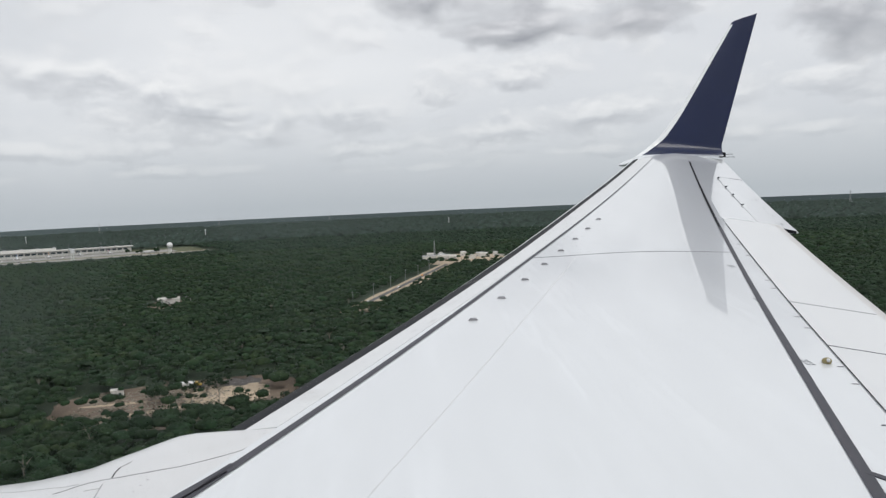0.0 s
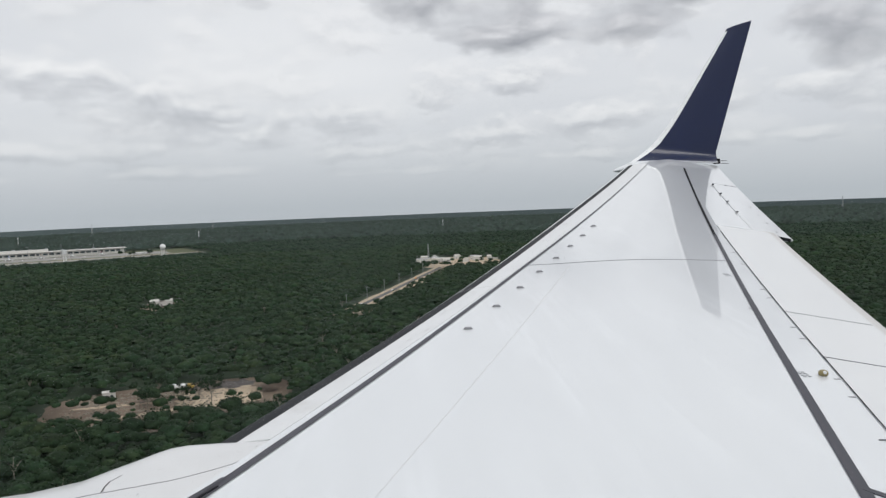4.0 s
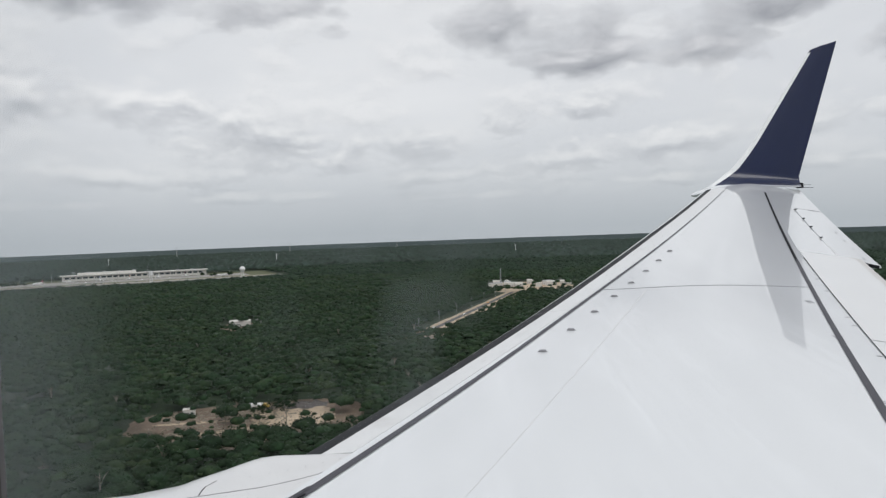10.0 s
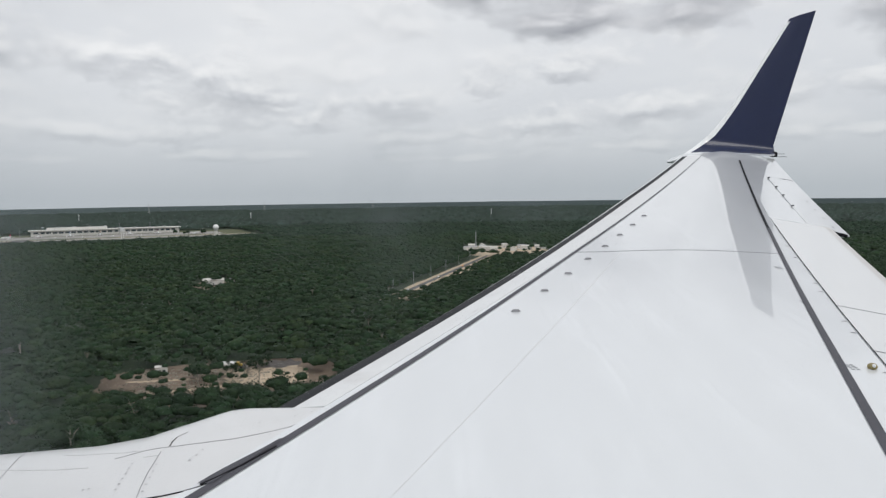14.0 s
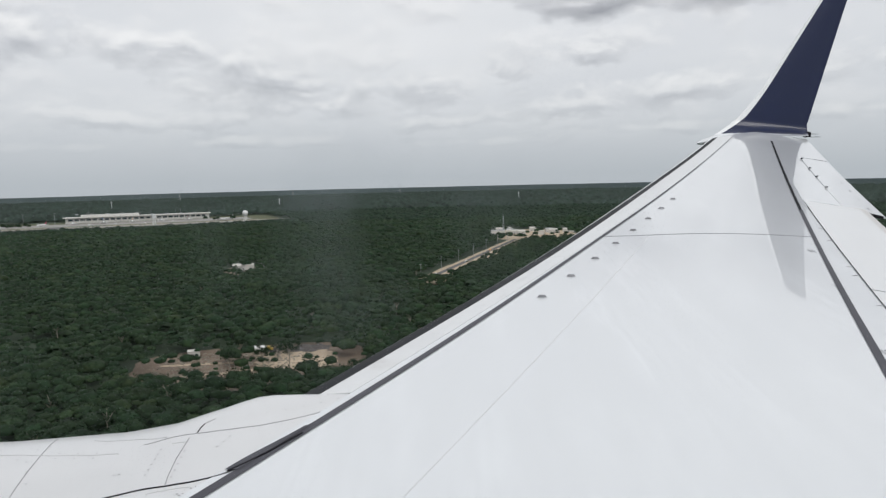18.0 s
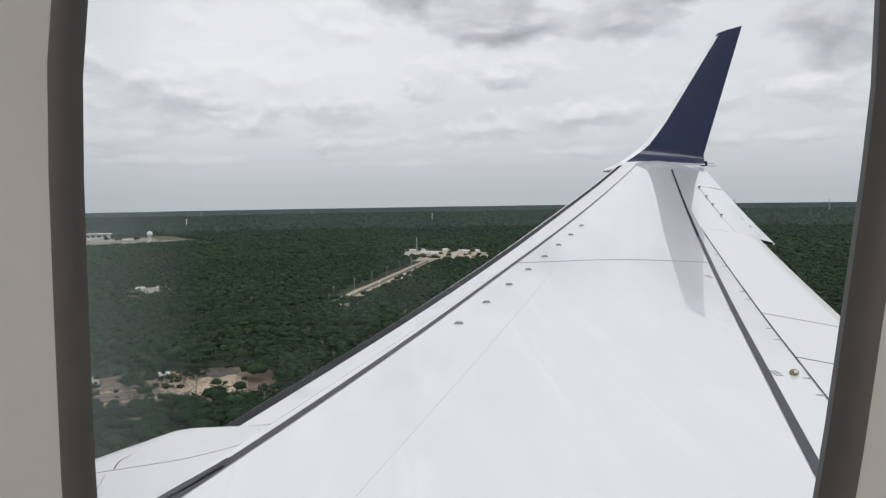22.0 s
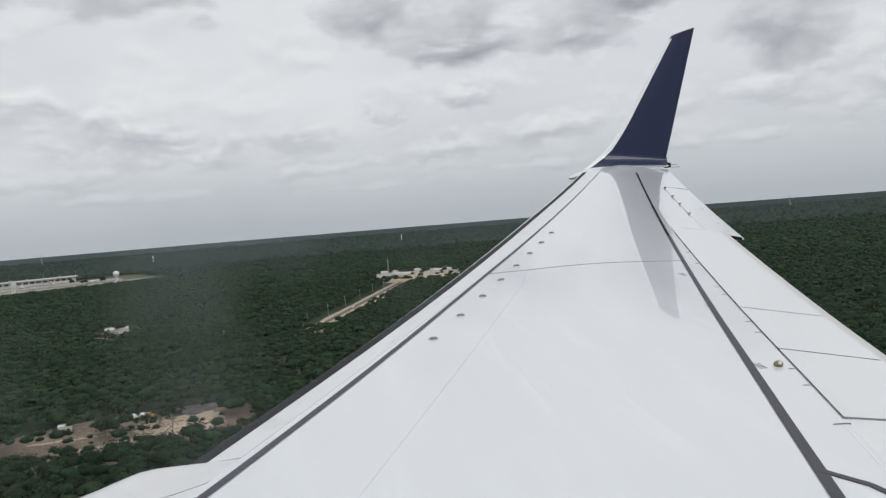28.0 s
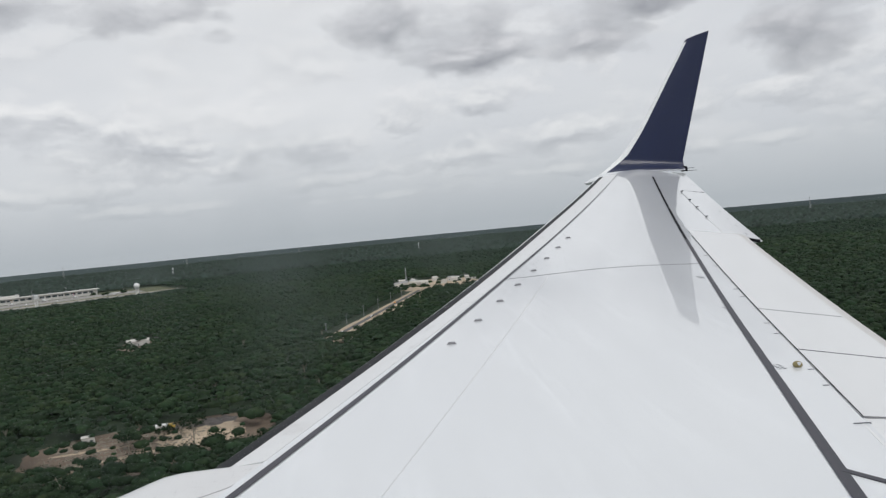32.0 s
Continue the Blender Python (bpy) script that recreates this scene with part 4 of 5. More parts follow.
def gable(bm, w, d, h):
    v = [bm.verts.new(c) for c in ((-w / 2, -d / 2, 0), (w / 2, -d / 2, 0), (w / 2, d / 2, 0), (-w / 2, d / 2, 0), (-w / 2, 0, h), (w / 2, 0, h))]
    for f in ((0, 1, 5, 4), (2, 3, 4, 5), (0, 4, 3), (1, 2, 5), (3, 2, 1, 0)):
        bm.faces.new([v[i] for i in f])
    return bm


def house(m, w, d, h, roof_mat, label):
    t = thing("house", m, label, "house", "houses of the roadside settlement")
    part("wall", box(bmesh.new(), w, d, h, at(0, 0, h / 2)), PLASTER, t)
    bm = gable(bmesh.new(), w + 0.8, d + 0.8, 1.6)
    bmesh.ops.translate(bm, vec=(0, 0, h), verts=bm.verts)
    part("roof", bm, roof_mat, t)
    part("door", box(bmesh.new(), 1.0, 0.08, 2.1, at(0.5, -d / 2 - 0.03, 1.05)), JET_GREY, t)
    for x in (-w * 0.32, w * 0.32):
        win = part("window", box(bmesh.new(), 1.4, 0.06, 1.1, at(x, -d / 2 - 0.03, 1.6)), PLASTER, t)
        part("pane", box(bmesh.new(), 1.2, 0.04, 0.9, at(x, -d / 2 - 0.06, 1.6)), GLASS, win)
    return t


def lattice_mast(m, height, base, label, category="mast"):
    t = thing("lattice_mast", m, label, category, "masts above the forest")
    corners = [(base / 2 * a, base / 2 * b) for a, b in ((1, 1), (-1, 1), (-1, -1), (1, -1))]
    top = 0.15
    for cx, cy in corners:
        bm = bmesh.new()
        foot, head = Vector((cx, cy, 0)), Vector((cx * top, cy * top, height))
        box(bm, 0.35, 0.35, (head - foot).length, Matrix.Translation((foot + head) / 2) @ (head - foot).to_track_quat("Z", "Y").to_matrix().to_4x4())
        part("leg", bm, STEEL, t)
    bm = bmesh.new()
    for k in range(8):
        u0, u1 = k / 8, (k + 1) / 8
        for i in range(4):
            a, b = corners[i], corners[(i + 1) % 4]
            s0, s1 = 1 - (1 - top) * u0, 1 - (1 - top) * u1
            p0, p1 = Vector((a[0] * s0, a[1] * s0, height * u0)), Vector((b[0] * s1, b[1] * s1, height * u1))
            box(bm, 0.18, 0.18, (p1 - p0).length, Matrix.Translation((p0 + p1) / 2) @ (p1 - p0).to_track_quat("Z", "Y").to_matrix().to_4x4())
    part("bracing", bm, STEEL, t)
    return t


def parked_jet(m, size, tail_mat, aft_mat, label):
    """size: length in metres."""
    t = thing("parked_jet", m, label, "airplane", "airliners at the terminal")
    L, r = size, size * 0.052
    rings = []
    for u, s, lift in ((0, 0.05, -0.25), (0.02, 0.42, -0.15), (0.06, 0.78, -0.05), (0.12, 1, 0), (0.3, 1, 0), (0.55, 1, 0), (0.72, 1, 0.02), (0.85, 0.7, 0.25), (0.95, 0.36, 0.48), (1.0, 0.1, 0.6)):
        rings.append([(u * L - L / 2, r * s * math.cos(a), r * 1.9 + r * lift + r * s * math.sin(a)) for a in [2 * math.pi * k / 14 for k in range(14)]])
    body = part("fuselage", loft(rings), [JET_WHITE, aft_mat], t)
    for p in body.data.polygons:
        if p.center.x > L * 0.24:
            p.material_index = 1
    part("cabin_windows", box(bmesh.new(), L * 0.66, r * 2.01, r * 0.16, at(-L * 0.04, 0, r * 2.15)), GLASS, t)
    for s in (-1, 1):
        def foil(root, tip, y0, y1, z0, z1, thick):
            sec = []
            for (a, b), y, z, th in ((root, y0, z0, thick), (tip, y1, z1, thick * 0.4)):
                sec.append([(a, s * y, z), (a + (b - a) * 0.3, s * y, z + th), (b, s * y, z), (a + (b - a) * 0.3, s * y, z - th)])
            return loft(sec)
        part("wing", foil((-0.10 * L, 0.10 * L), (0.13 * L, 0.17 * L), r * 0.6, L * 0.44, r * 1.3, r * 2.1, r * 0.22), JET_WHITE, t)
        part("tailplane", foil((0.38 * L, 0.47 * L), (0.46 * L, 0.50 * L), r * 0.3, L * 0.17, r * 2.5, r * 2.8, r * 0.1), JET_WHITE, t)
        bm = bmesh.new()
        bmesh.ops.create_cone(bm, cap_ends=True, segments=14, radius1=r * 0.42, radius2=r * 0.55, depth=L * 0.11, matrix=at(-0.07 * L, s * L * 0.15, r * 0.85, 0, -90, 0))
        part("engine", bm, JET_WHITE, t)
        bm = bmesh.new()
        bmesh.ops.create_cone(bm, cap_ends=True, segments=12, radius1=r * 0.3, radius2=r * 0.3, depth=r * 0.5, matrix=at(0.03 * L, s * r * 1.4, r * 0.3, 90, 0, 0))
        part("wheel", bm, RUBBER, t)
    fin = [[(0.34 * L, y, r * 2.6), (0.47 * L, y, r * 2.6), (0.52 * L, y * 0.4, r * 5.6), (0.46 * L, y * 0.4, r * 5.6)] for y in (-r * 0.14, r * 0.14)]
    part("tail_fin", loft(fin), tail_mat, t)
    bm = bmesh.new()
    bmesh.ops.create_cone(bm, cap_ends=True, segments=12, radius1=r * 0.24, radius2=r * 0.24, depth=r * 0.4, matrix=at(-0.38 * L, 0, r * 0.25, 90, 0, 0))
    part("wheel", bm, RUBBER, t)
    return t


def light_mast(m):
    t = thing("light_mast", m, "tall grey floodlight mast with four lamps", "street lamp", "apron floodlights")
    bm = bmesh.new()
    bmesh.ops.create_cone(bm, cap_ends=True, segments=10, radius1=0.35, radius2=0.16, depth=24, matrix=at(0, 0, 12))
    part("pole", bm, STEEL, t)
    part("crossbar", box(bmesh.new(), 5.0, 0.25, 0.25, at(0, 0, 23.6), 0.03), STEEL, t)
    for x in (-2.2, -0.8, 0.8, 2.2):
        part("lamp", box(bmesh.new(), 0.9, 0.6, 0.5, at(x, -0.3, 24.0, 25), 0.05), JET_GREY, t)
    return t


# roadside settlement, road and sandy diggings
sx, sy = clear(6.0, 1075, 68, 105)
patch("settlement_yard", sx, sy, 64, 92, -6, SAND, "pale sandy yard of a roadside settlement", seed=3)
for i in range(13):
    u, w = feature_rnd.uniform(-52, 52), feature_rnd.uniform(-10, 84)
    c, s = math.cos(radians(-6)), math.sin(radians(-6))
    house(pose(sx + u * c - w * s, sy + u * s + w * c, 0.05, 0, 0, feature_rnd.choice((-8, 4, 84, 12))), feature_rnd.uniform(9, 17), feature_rnd.uniform(7, 10), feature_rnd.uniform(3.2, 5.2),
          feature_rnd.choice((ROOF_GREY, ROOF_PALE, ROOF_PALE)), "low white house with a shallow roof among sandy yards")
lattice_mast(pose(sx - 40, sy + 20, 0), 26, 2.4, "slim steel lattice mast beside white houses")
hx, hy = clear(-15.8, 730, 19, 34)
patch("house_yard", hx, hy, 21, 36, 15.8, DIRT, "bare brown yard in the forest", seed=5, ragged=0.35)
house(pose(hx - 3, hy + 10, 0.05, 0, 0, 12), 19, 11, 4.6, ROOF_PALE, "lone white house with pale roof in a forest clearing")
house(pose(hx + 12, hy + 17, 0.05, 0, 0, -70), 9, 6, 3.2, ROOF_GREY, "small outbuilding with a grey roof in a clearing")

# road running down from the settlement
ra, rb = Vector(far_at(5.0, 990)), Vector(far_at(-2.6, 590))
mid, run = (ra + rb) / 2, rb - ra
road_turn = math.degrees(math.atan2(run.y, run.x))
CLEARINGS.append((mid.x, mid.y, run.length / 2 - 16, 15, road_turn))
for name, off, half, mat, label, z in (("road_verge", 0.5, 13.5, SAND, "broad pale sandy strip beside the road", 0.05), ("road", -5.0, 2.7, ASPHALT, "grey two-lane road through the forest", 0.09)):
    n = 40
    verts = []
    for i in range(n):
        x = -run.length / 2 + run.length * i / (n - 1)
        jag = 1.6 * noise.noise(Vector((x * 0.06, off, 0))) if name == "road_verge" else 0
        verts += [(x, off - half - jag, z), (x, off + half + jag, z)]
    ob = part(name, (verts, [(2 * i, 2 * i + 1, 2 * i + 3, 2 * i + 2) for i in range(n - 1)], False), mat, None, label, "structure")
    ob.matrix_world = pose(mid.x, mid.y, 0, 0, 0, road_turn)
    tagged(ob, category="road")
for i in range(7):
    q = ra.lerp(rb, (i + 0.5) / 7)
    side = Vector((-run.y, run.x)).normalized() * -9.5
    pole = thing("utility_pole", pose(q.x + side.x, q.y + side.y, 0), "thin grey utility pole beside the road", "pole", "poles along the road")
    bm = bmesh.new()
    bmesh.ops.create_cone(bm, cap_ends=True, segments=8, radius1=0.2, radius2=0.13, depth=13, matrix=at(0, 0, 6.5))
    part("post", bm, STEEL, pole)
    part("crossarm", box(bmesh.new(), 2.4, 0.2, 0.2, at(0, 0, 12.2), 0.03), STEEL, pole)
for u, w, kind, paint in ((0.35, -5.8, ORANGE, "orange"), (0.62, -4.2, JET_WHITE, "white"), (0.86, -5.6, JET_WHITE, "white")):
    q = ra.lerp(rb, u)
    d = Vector((-run.y, run.x)).normalized() * w
    car = thing("car", pose(q.x + d.x, q.y + d.y, 0.1, 0, 0, road_turn), f"{paint} passenger car on the grey forest road", "car")
    body = loft([[(x, yy * 0.86, zz) for yy, zz in ((-1, 0.3), (-1, h * 0.62), (-0.75, h), (0.75, h), (1, h * 0.62), (1, 0.3))] for x, h in ((-2.2, 0.75), (-1.9, 0.95), (-1.2, 1.5), (0.5, 1.5), (1.1, 1.0), (2.1, 0.8))])
    part("body", body, kind, car)
    part("glazing", box(bmesh.new(), 1.9, 1.5, 0.36, at(-0.35, 0, 1.2), 0.08), GLASS, car)
    for x in (-1.35, 1.35):
        for y in (-0.85, 0.85):
            bm = bmesh.new()
            bmesh.ops.create_cone(bm, cap_ends=True, segments=14, radius1=0.33, radius2=0.33, depth=0.22, matrix=at(x, y, 0.33, 90))
            part("wheel", bm, RUBBER, car)

# sandy clearing with rubble
cx, cy = clear(-15.5, 352, 50, 36)
patch("sand_clearing", cx, cy, 55, 42, 15.5, DIRT, "raw brown clearing in the forest", seed=9, ragged=0.10)
patch("sand_bank", cx + 18, cy + 10, 20, 20, 14, SAND, "bright bare sand in a forest clearing", z=0.10, seed=12)
patch("sand_track", cx - 16, cy - 16, 36, 2.6, 20, SAND, "pale sandy track across bare soil", z=0.12, seed=31, ragged=0.4, category="track")
patch("sand_track", cx - 24, cy + 4, 22, 2.2, 8, SAND, "pale sandy track across bare soil", z=0.14, seed=37, ragged=0.4, category="track")
truck = thing("tank_truck", pose(cx - 2, cy + 26, 0.12, 0, 0, 8), "white tanker truck with a yellow cab on bare soil", "truck")
bm = bmesh.new()
bmesh.ops.create_cone(bm, cap_ends=True, segments=20, radius1=1.15, radius2=1.15, depth=6.4, matrix=at(-1.2, 0, 2.25, 0, 90, 0))
part("tank", bm, JET_WHITE, truck)
part("chassis", box(bmesh.new(), 9.4, 1.0, 0.35, at(0.1, 0, 0.95), 0.05), JET_GREY, truck)
cab = part("cab", box(bmesh.new(), 1.9, 2.2, 1.9, at(3.2, 0, 2.0), 0.18), CAB_YELLOW, truck, "yellow cab")
part("windscreen", box(bmesh.new(), 0.06, 1.8, 0.8, at(4.17, 0, 2.4), 0.02), GLASS, cab)
part("bonnet", box(bmesh.new(), 1.4, 1.7, 1.0, at(4.7, 0, 1.55), 0.2), CAB_YELLOW, truck)
for x in (-3.4, -2.2, 4.4):
    for y in (-0.95, 0.95):
        bm = bmesh.new()
        bmesh.ops.create_cone(bm, cap_ends=True, segments=16, radius1=0.52, radius2=0.52, depth=0.34, matrix=at(x, y, 0.52, 90))
        part("wheel", bm, RUBBER, truck)
rv, rf = [], []
for _ in range(700):
    x, y = cx + feature_rnd.uniform(-44, 20), cy + feature_rnd.uniform(-28, 26)
    a, l, w, h = feature_rnd.uniform(0, 6.3), feature_rnd.uniform(0.5, 2.6), feature_rnd.uniform(0.2, 0.6), feature_rnd.uniform(0.2, 0.7)
    k = len(rv)
    for dx_, dy_, dz_ in ((-1, -1, 0), (1, -1, 0), (1, 1, 0), (-1, 1, 0), (-0.7, -0.4, 1), (0.6, -0.5, 1), (0.7, 0.4, 1), (-0.6, 0.6, 1)):
        u, v2 = dx_ * l / 2, dy_ * w / 2
        rv.append((x + u * math.cos(a) - v2 * math.sin(a), y + u * math.sin(a) + v2 * math.cos(a), dz_ * h))
    rf += [(k, k + 1, k + 5, k + 4), (k + 1, k + 2, k + 6, k + 5), (k + 2, k + 3, k + 7, k + 6), (k + 3, k, k + 4, k + 7), (k + 4, k + 5, k + 6, k + 7)]
tagged(part("felled_timber", (rv, rf, False), BARK, None, "scattered felled timber and rubble on bare soil", "stuff"), category="rubble")

# airfield far ahead: grass, apron, terminal and parked airliners
ax, ay = clear(-24.0, 1690, 330, 215)
AIR = pose(ax, ay, 0, 0, 0, 24.0)


def air(x, y, turn=0.0, z=0.0):
    return AIR @ pose(x, y, z, 0, 0, turn)


def slab(name, x, y, hw, hd, z, mat, label, category):
    ob = part(name, box(bmesh.new(), 2 * hw, 2 * hd, 0.3, at(0, 0, z - 0.15)), mat, None, label, "structure")
    ob.matrix_world = air(x, y)
    return tagged(ob, category=category)


slab("grass_field", 0, -10, 328, 200, 0.05, GRASS, "dry green grass beside the runway", "grass")
slab("runway", 0, -55, 328, 24, 0.12, CONCRETE, "long pale concrete runway", "runway")
slab("apron", 20, 60, 250, 55, 0.16, CONCRETE, "wide pale concrete apron", "pavement")
slab("taxiway", -120, 0, 14, 60, 0.14, ASPHALT, "grey taxiway across the grass", "pavement")
slab("service_road", 0, -20, 328, 4, 0.10, SAND, "pale gravel service road", "road")
terminal = thing("terminal_building", air(40, 150), "long white airport terminal with a flat roof", "building")
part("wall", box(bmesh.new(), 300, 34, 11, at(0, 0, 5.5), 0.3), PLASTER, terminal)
part("roof", box(bmesh.new(), 310, 42, 1.2, at(0, 0, 12.2), 0.2), ROOF_PALE, terminal)
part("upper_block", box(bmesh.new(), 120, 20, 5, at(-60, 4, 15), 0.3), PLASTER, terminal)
for i in range(24):
    win = part("window", box(bmesh.new(), 9.4, 0.3, 4.2, at(-140 + i * 12.1, -17.1, 7.4)), STEEL, terminal)
    part("pane", box(bmesh.new(), 8.8, 0.2, 3.7, at(-140 + i * 12.1, -17.35, 7.4)), GLASS, win)
for i in range(10):
    part("column", box(bmesh.new(), 0.8, 0.8, 11.6, at(-146 + i * 32, -20, 5.8), 0.08), PLASTER, terminal)
for i in range(9):
    unit = part("roof_unit", box(bmesh.new(), 5.0 + (i % 3), 4.0, 2.2, at(-128 + i * 31, 3 - 5 * (i % 2), 13.9 if i > 4 else 18.6), 0.15), STEEL, terminal, "grey rooftop ventilation unit")
for i in range(5):
    x = -92 + i * 58
    bridge = thing("jet_bridge", air(x, 118), "white boarding bridge between terminal and apron", "jet bridge", "boarding bridges")
    part("tunnel", box(bmesh.new(), 3.0, 26, 3.0, at(0, 0, 5.6), 0.2), PLASTER, bridge)
    part("cab", box(bmesh.new(), 4.4, 4.0, 3.6, at(0, -14, 5.6), 0.4), ROOF_GREY, bridge)
    part("support", box(bmesh.new(), 1.0, 1.0, 4.2, at(0, -8, 2.1), 0.1), STEEL, bridge)
jets = ((-150, 62, 62, 33, CRIMSON, JET_WHITE, "white parked airliner with a crimson tail"), (-92, 84, 84, 36, JET_GREY, ORANGE, "white parked airliner with a dark grey and orange tail"),
        (-34, 84, 92, 42, SKY_BLUE, JET_WHITE, "white parked airliner with a blue tail"), (24, 84, 88, 36, ORANGE, JET_WHITE, "white parked airliner with an orange tail"),
        (82, 84, 95, 36, JET_GREY, JET_WHITE, "white parked airliner with a dark tail"), (140, 84, 90, 34, CRIMSON, JET_WHITE, "white parked airliner with a red tail"),
        (210, 10, 10, 36, JET_WHITE, JET_WHITE, "plain white airliner standing on the apron edge"), (-230, 34, -160, 36, JET_WHITE, SKY_BLUE, "white airliner with a pale tail taxiing"))
for x, y, turn, size, tail, aft, label in jets:
    parked_jet(air(x, y, turn, 0.17), size, tail, aft, label)
first = light_mast(air(-190, 128))
for x in (-130, -64, 0, 64, 128, 190):
    copy_thing(first, air(x, 128))
dome = thing("radar_tower", pose(*far_at(-15.5, 1560), 0), "white radar dome on a round white tower", "radar")
bm = bmesh.new()
bmesh.ops.create_cone(bm, cap_ends=True, segments=20, radius1=3.2, radius2=3.2, depth=16, matrix=at(0, 0, 8))
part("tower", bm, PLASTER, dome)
bm = bmesh.new()
bmesh.ops.create_icosphere(bm, subdivisions=3, radius=5.6, matrix=at(0, 0, 20.4))
part("dome", bm, JET_WHITE, dome)
part("gallery", box(bmesh.new(), 9, 9, 0.5, at(0, 0, 15.6), 0.1), STEEL, dome)

# masts and a water tower standing out of the forest
for bearing, distance, tall, base in ((-20, 3150, 54, 7), (-12, 3270, 54, 7), (-4, 3400, 54, 7), (27, 3250, 54, 7), (33, 3050, 54, 7)):
    lattice_mast(pose(*far_at(bearing, distance), 0), tall, base, "grey lattice mast rising out of the forest")
for bearing, distance, tall in ((-13.0, 2300, 30), (5.0, 2450, 29), (-24.5, 2500, 31), (19.5, 2600, 30)):
    mast = thing("antenna_mast", pose(*far_at(bearing, distance), 0), "slim white antenna mast rising out of the forest", "mast", "white antenna masts")
    bm = bmesh.new()
    bmesh.ops.create_cone(bm, cap_ends=True, segments=10, radius1=0.9, radius2=0.55, depth=tall, matrix=at(0, 0, tall / 2))
    part("pole", bm, JET_WHITE, mast)
    part("platform", box(bmesh.new(), 3.0, 3.0, 0.5, at(0, 0, tall - 5.5), 0.08), STEEL, mast)
    for a in range(3):
        part("antenna_panel", box(bmesh.new(), 0.5, 1.0, 4.2, at(1.5 * math.cos(a * 2.09), 1.5 * math.sin(a * 2.09), tall - 2.4, 0, 0, math.degrees(a * 2.09)), 0.06), JET_WHITE, mast)
tank = thing("water_tower", pose(*far_at(-21.8, 1480), 0), "white water tank raised on steel legs", "water tower")
bm = bmesh.new()
bmesh.ops.create_cone(bm, cap_ends=True, segments=20, radius1=4.0, radius2=4.0, depth=7, matrix=at(0, 0, 24))
part("tank", bm, JET_WHITE, tank)
for a in range(4):
    part("leg", box(bmesh.new(), 0.5, 0.5, 21, at(2.6 * math.cos(a * math.pi / 2 + 0.8), 2.6 * math.sin(a * math.pi / 2 + 0.8), 10.5)), JET_WHITE, tank)

# pale-stemmed trees that stand out of the canopy
def tall_tree(m, seed, height):
    rnd = random.Random(seed)
    t = thing("tree", m, "tall tree with a bare pale trunk and open crown", "tree", "emergent forest trees")
    bm = bmesh.new()
    limbs = [(Vector((0, 0, 0)), Vector((rnd.uniform(-0.5, 0.5), rnd.uniform(-0.5, 0.5), height * 0.7)), 0.32, 0.18)]
    heads = []
    for k in range(6):
        a = 2 * math.pi * k / 6 + rnd.uniform(-0.4, 0.4)
        base = limbs[0][1] * rnd.uniform(0.7, 1.0)
        end = base + Vector((math.cos(a) * rnd.uniform(1.4, 3.0), math.sin(a) * rnd.uniform(1.4, 3.0), rnd.uniform(1.5, 4.0)))
        limbs.append((base, end, 0.13, 0.05))
        heads.append(end)
    for a, b, r1, r2 in limbs:
        bmesh.ops.create_cone(bm, cap_ends=True, segments=7, radius1=r1, radius2=r2, depth=(b - a).length, matrix=Matrix.Translation((a + b) / 2) @ (b - a).to_track_quat("Z", "Y").to_matrix().to_4x4())
    part("trunk", bm, BARK, t)
    vs, fs = [], []
    for h in heads:
        for _ in range(46):
            c = h + Vector((rnd.gauss(0, 1), rnd.gauss(0, 1), rnd.gauss(0, 0.6))) * 0.75
            u = Vector((rnd.uniform(-1, 1), rnd.uniform(-1, 1), rnd.uniform(-0.5, 0.5))).normalized() * rnd.uniform(0.3, 0.6)
            w = u.cross(Vector((rnd.uniform(-1, 1), rnd.uniform(-1, 1), 1))).normalized() * rnd.uniform(0.2, 0.45)
            k = len(vs)
            vs += [tuple(c - u), tuple(c + w), tuple(c + u), tuple(c - w)]
            fs.append((k, k + 1, k + 2, k + 3))
    part("crown", (vs, fs, False), CANOPY, t)
    return t


kinds = [tall_tree(pose(*far_at(-8 + 5 * i, 300 + 20 * i), 0), 70 + i, 12.5 + i) for i in range(4)]
for i in range(52):
    b, d = feature_rnd.uniform(-34, 44), 235 + 420 * feature_rnd.random() ** 1.4
    copy_thing(kinds[i % 4], pose(*far_at(b, d), feature_rnd.uniform(-0.6, 0), 0, 0, feature_rnd.uniform(0, 360)))
for i in range(6):
    tx, ty = cx + feature_rnd.uniform(-16, 18), cy + feature_rnd.uniform(0, 32)
    copy_thing(kinds[i % 4], pose(tx, ty, -5.5, 0, 0, 60 * i))


def broad_tree(m, seed, size):
    t = thing("tree", m, "broad dark green tree at the edge of the airfield", "tree", "trees beside the apron")
    bm = bmesh.new()
    bmesh.ops.create_cone(bm, cap_ends=True, segments=8, radius1=0.35, radius2=0.18, depth=size * 0.6, matrix=at(0, 0, size * 0.3))
    part("trunk", bm, BARK, t)
    v, f = crown_shape(seed, 3, 260, 0.35)
    part("crown", ([(x * size, y * size, z * size * 1.15 + size * 0.55) for x, y, z in v], [tuple(int(k) for k in q) for q in f]), CANOPY, t)
    return t


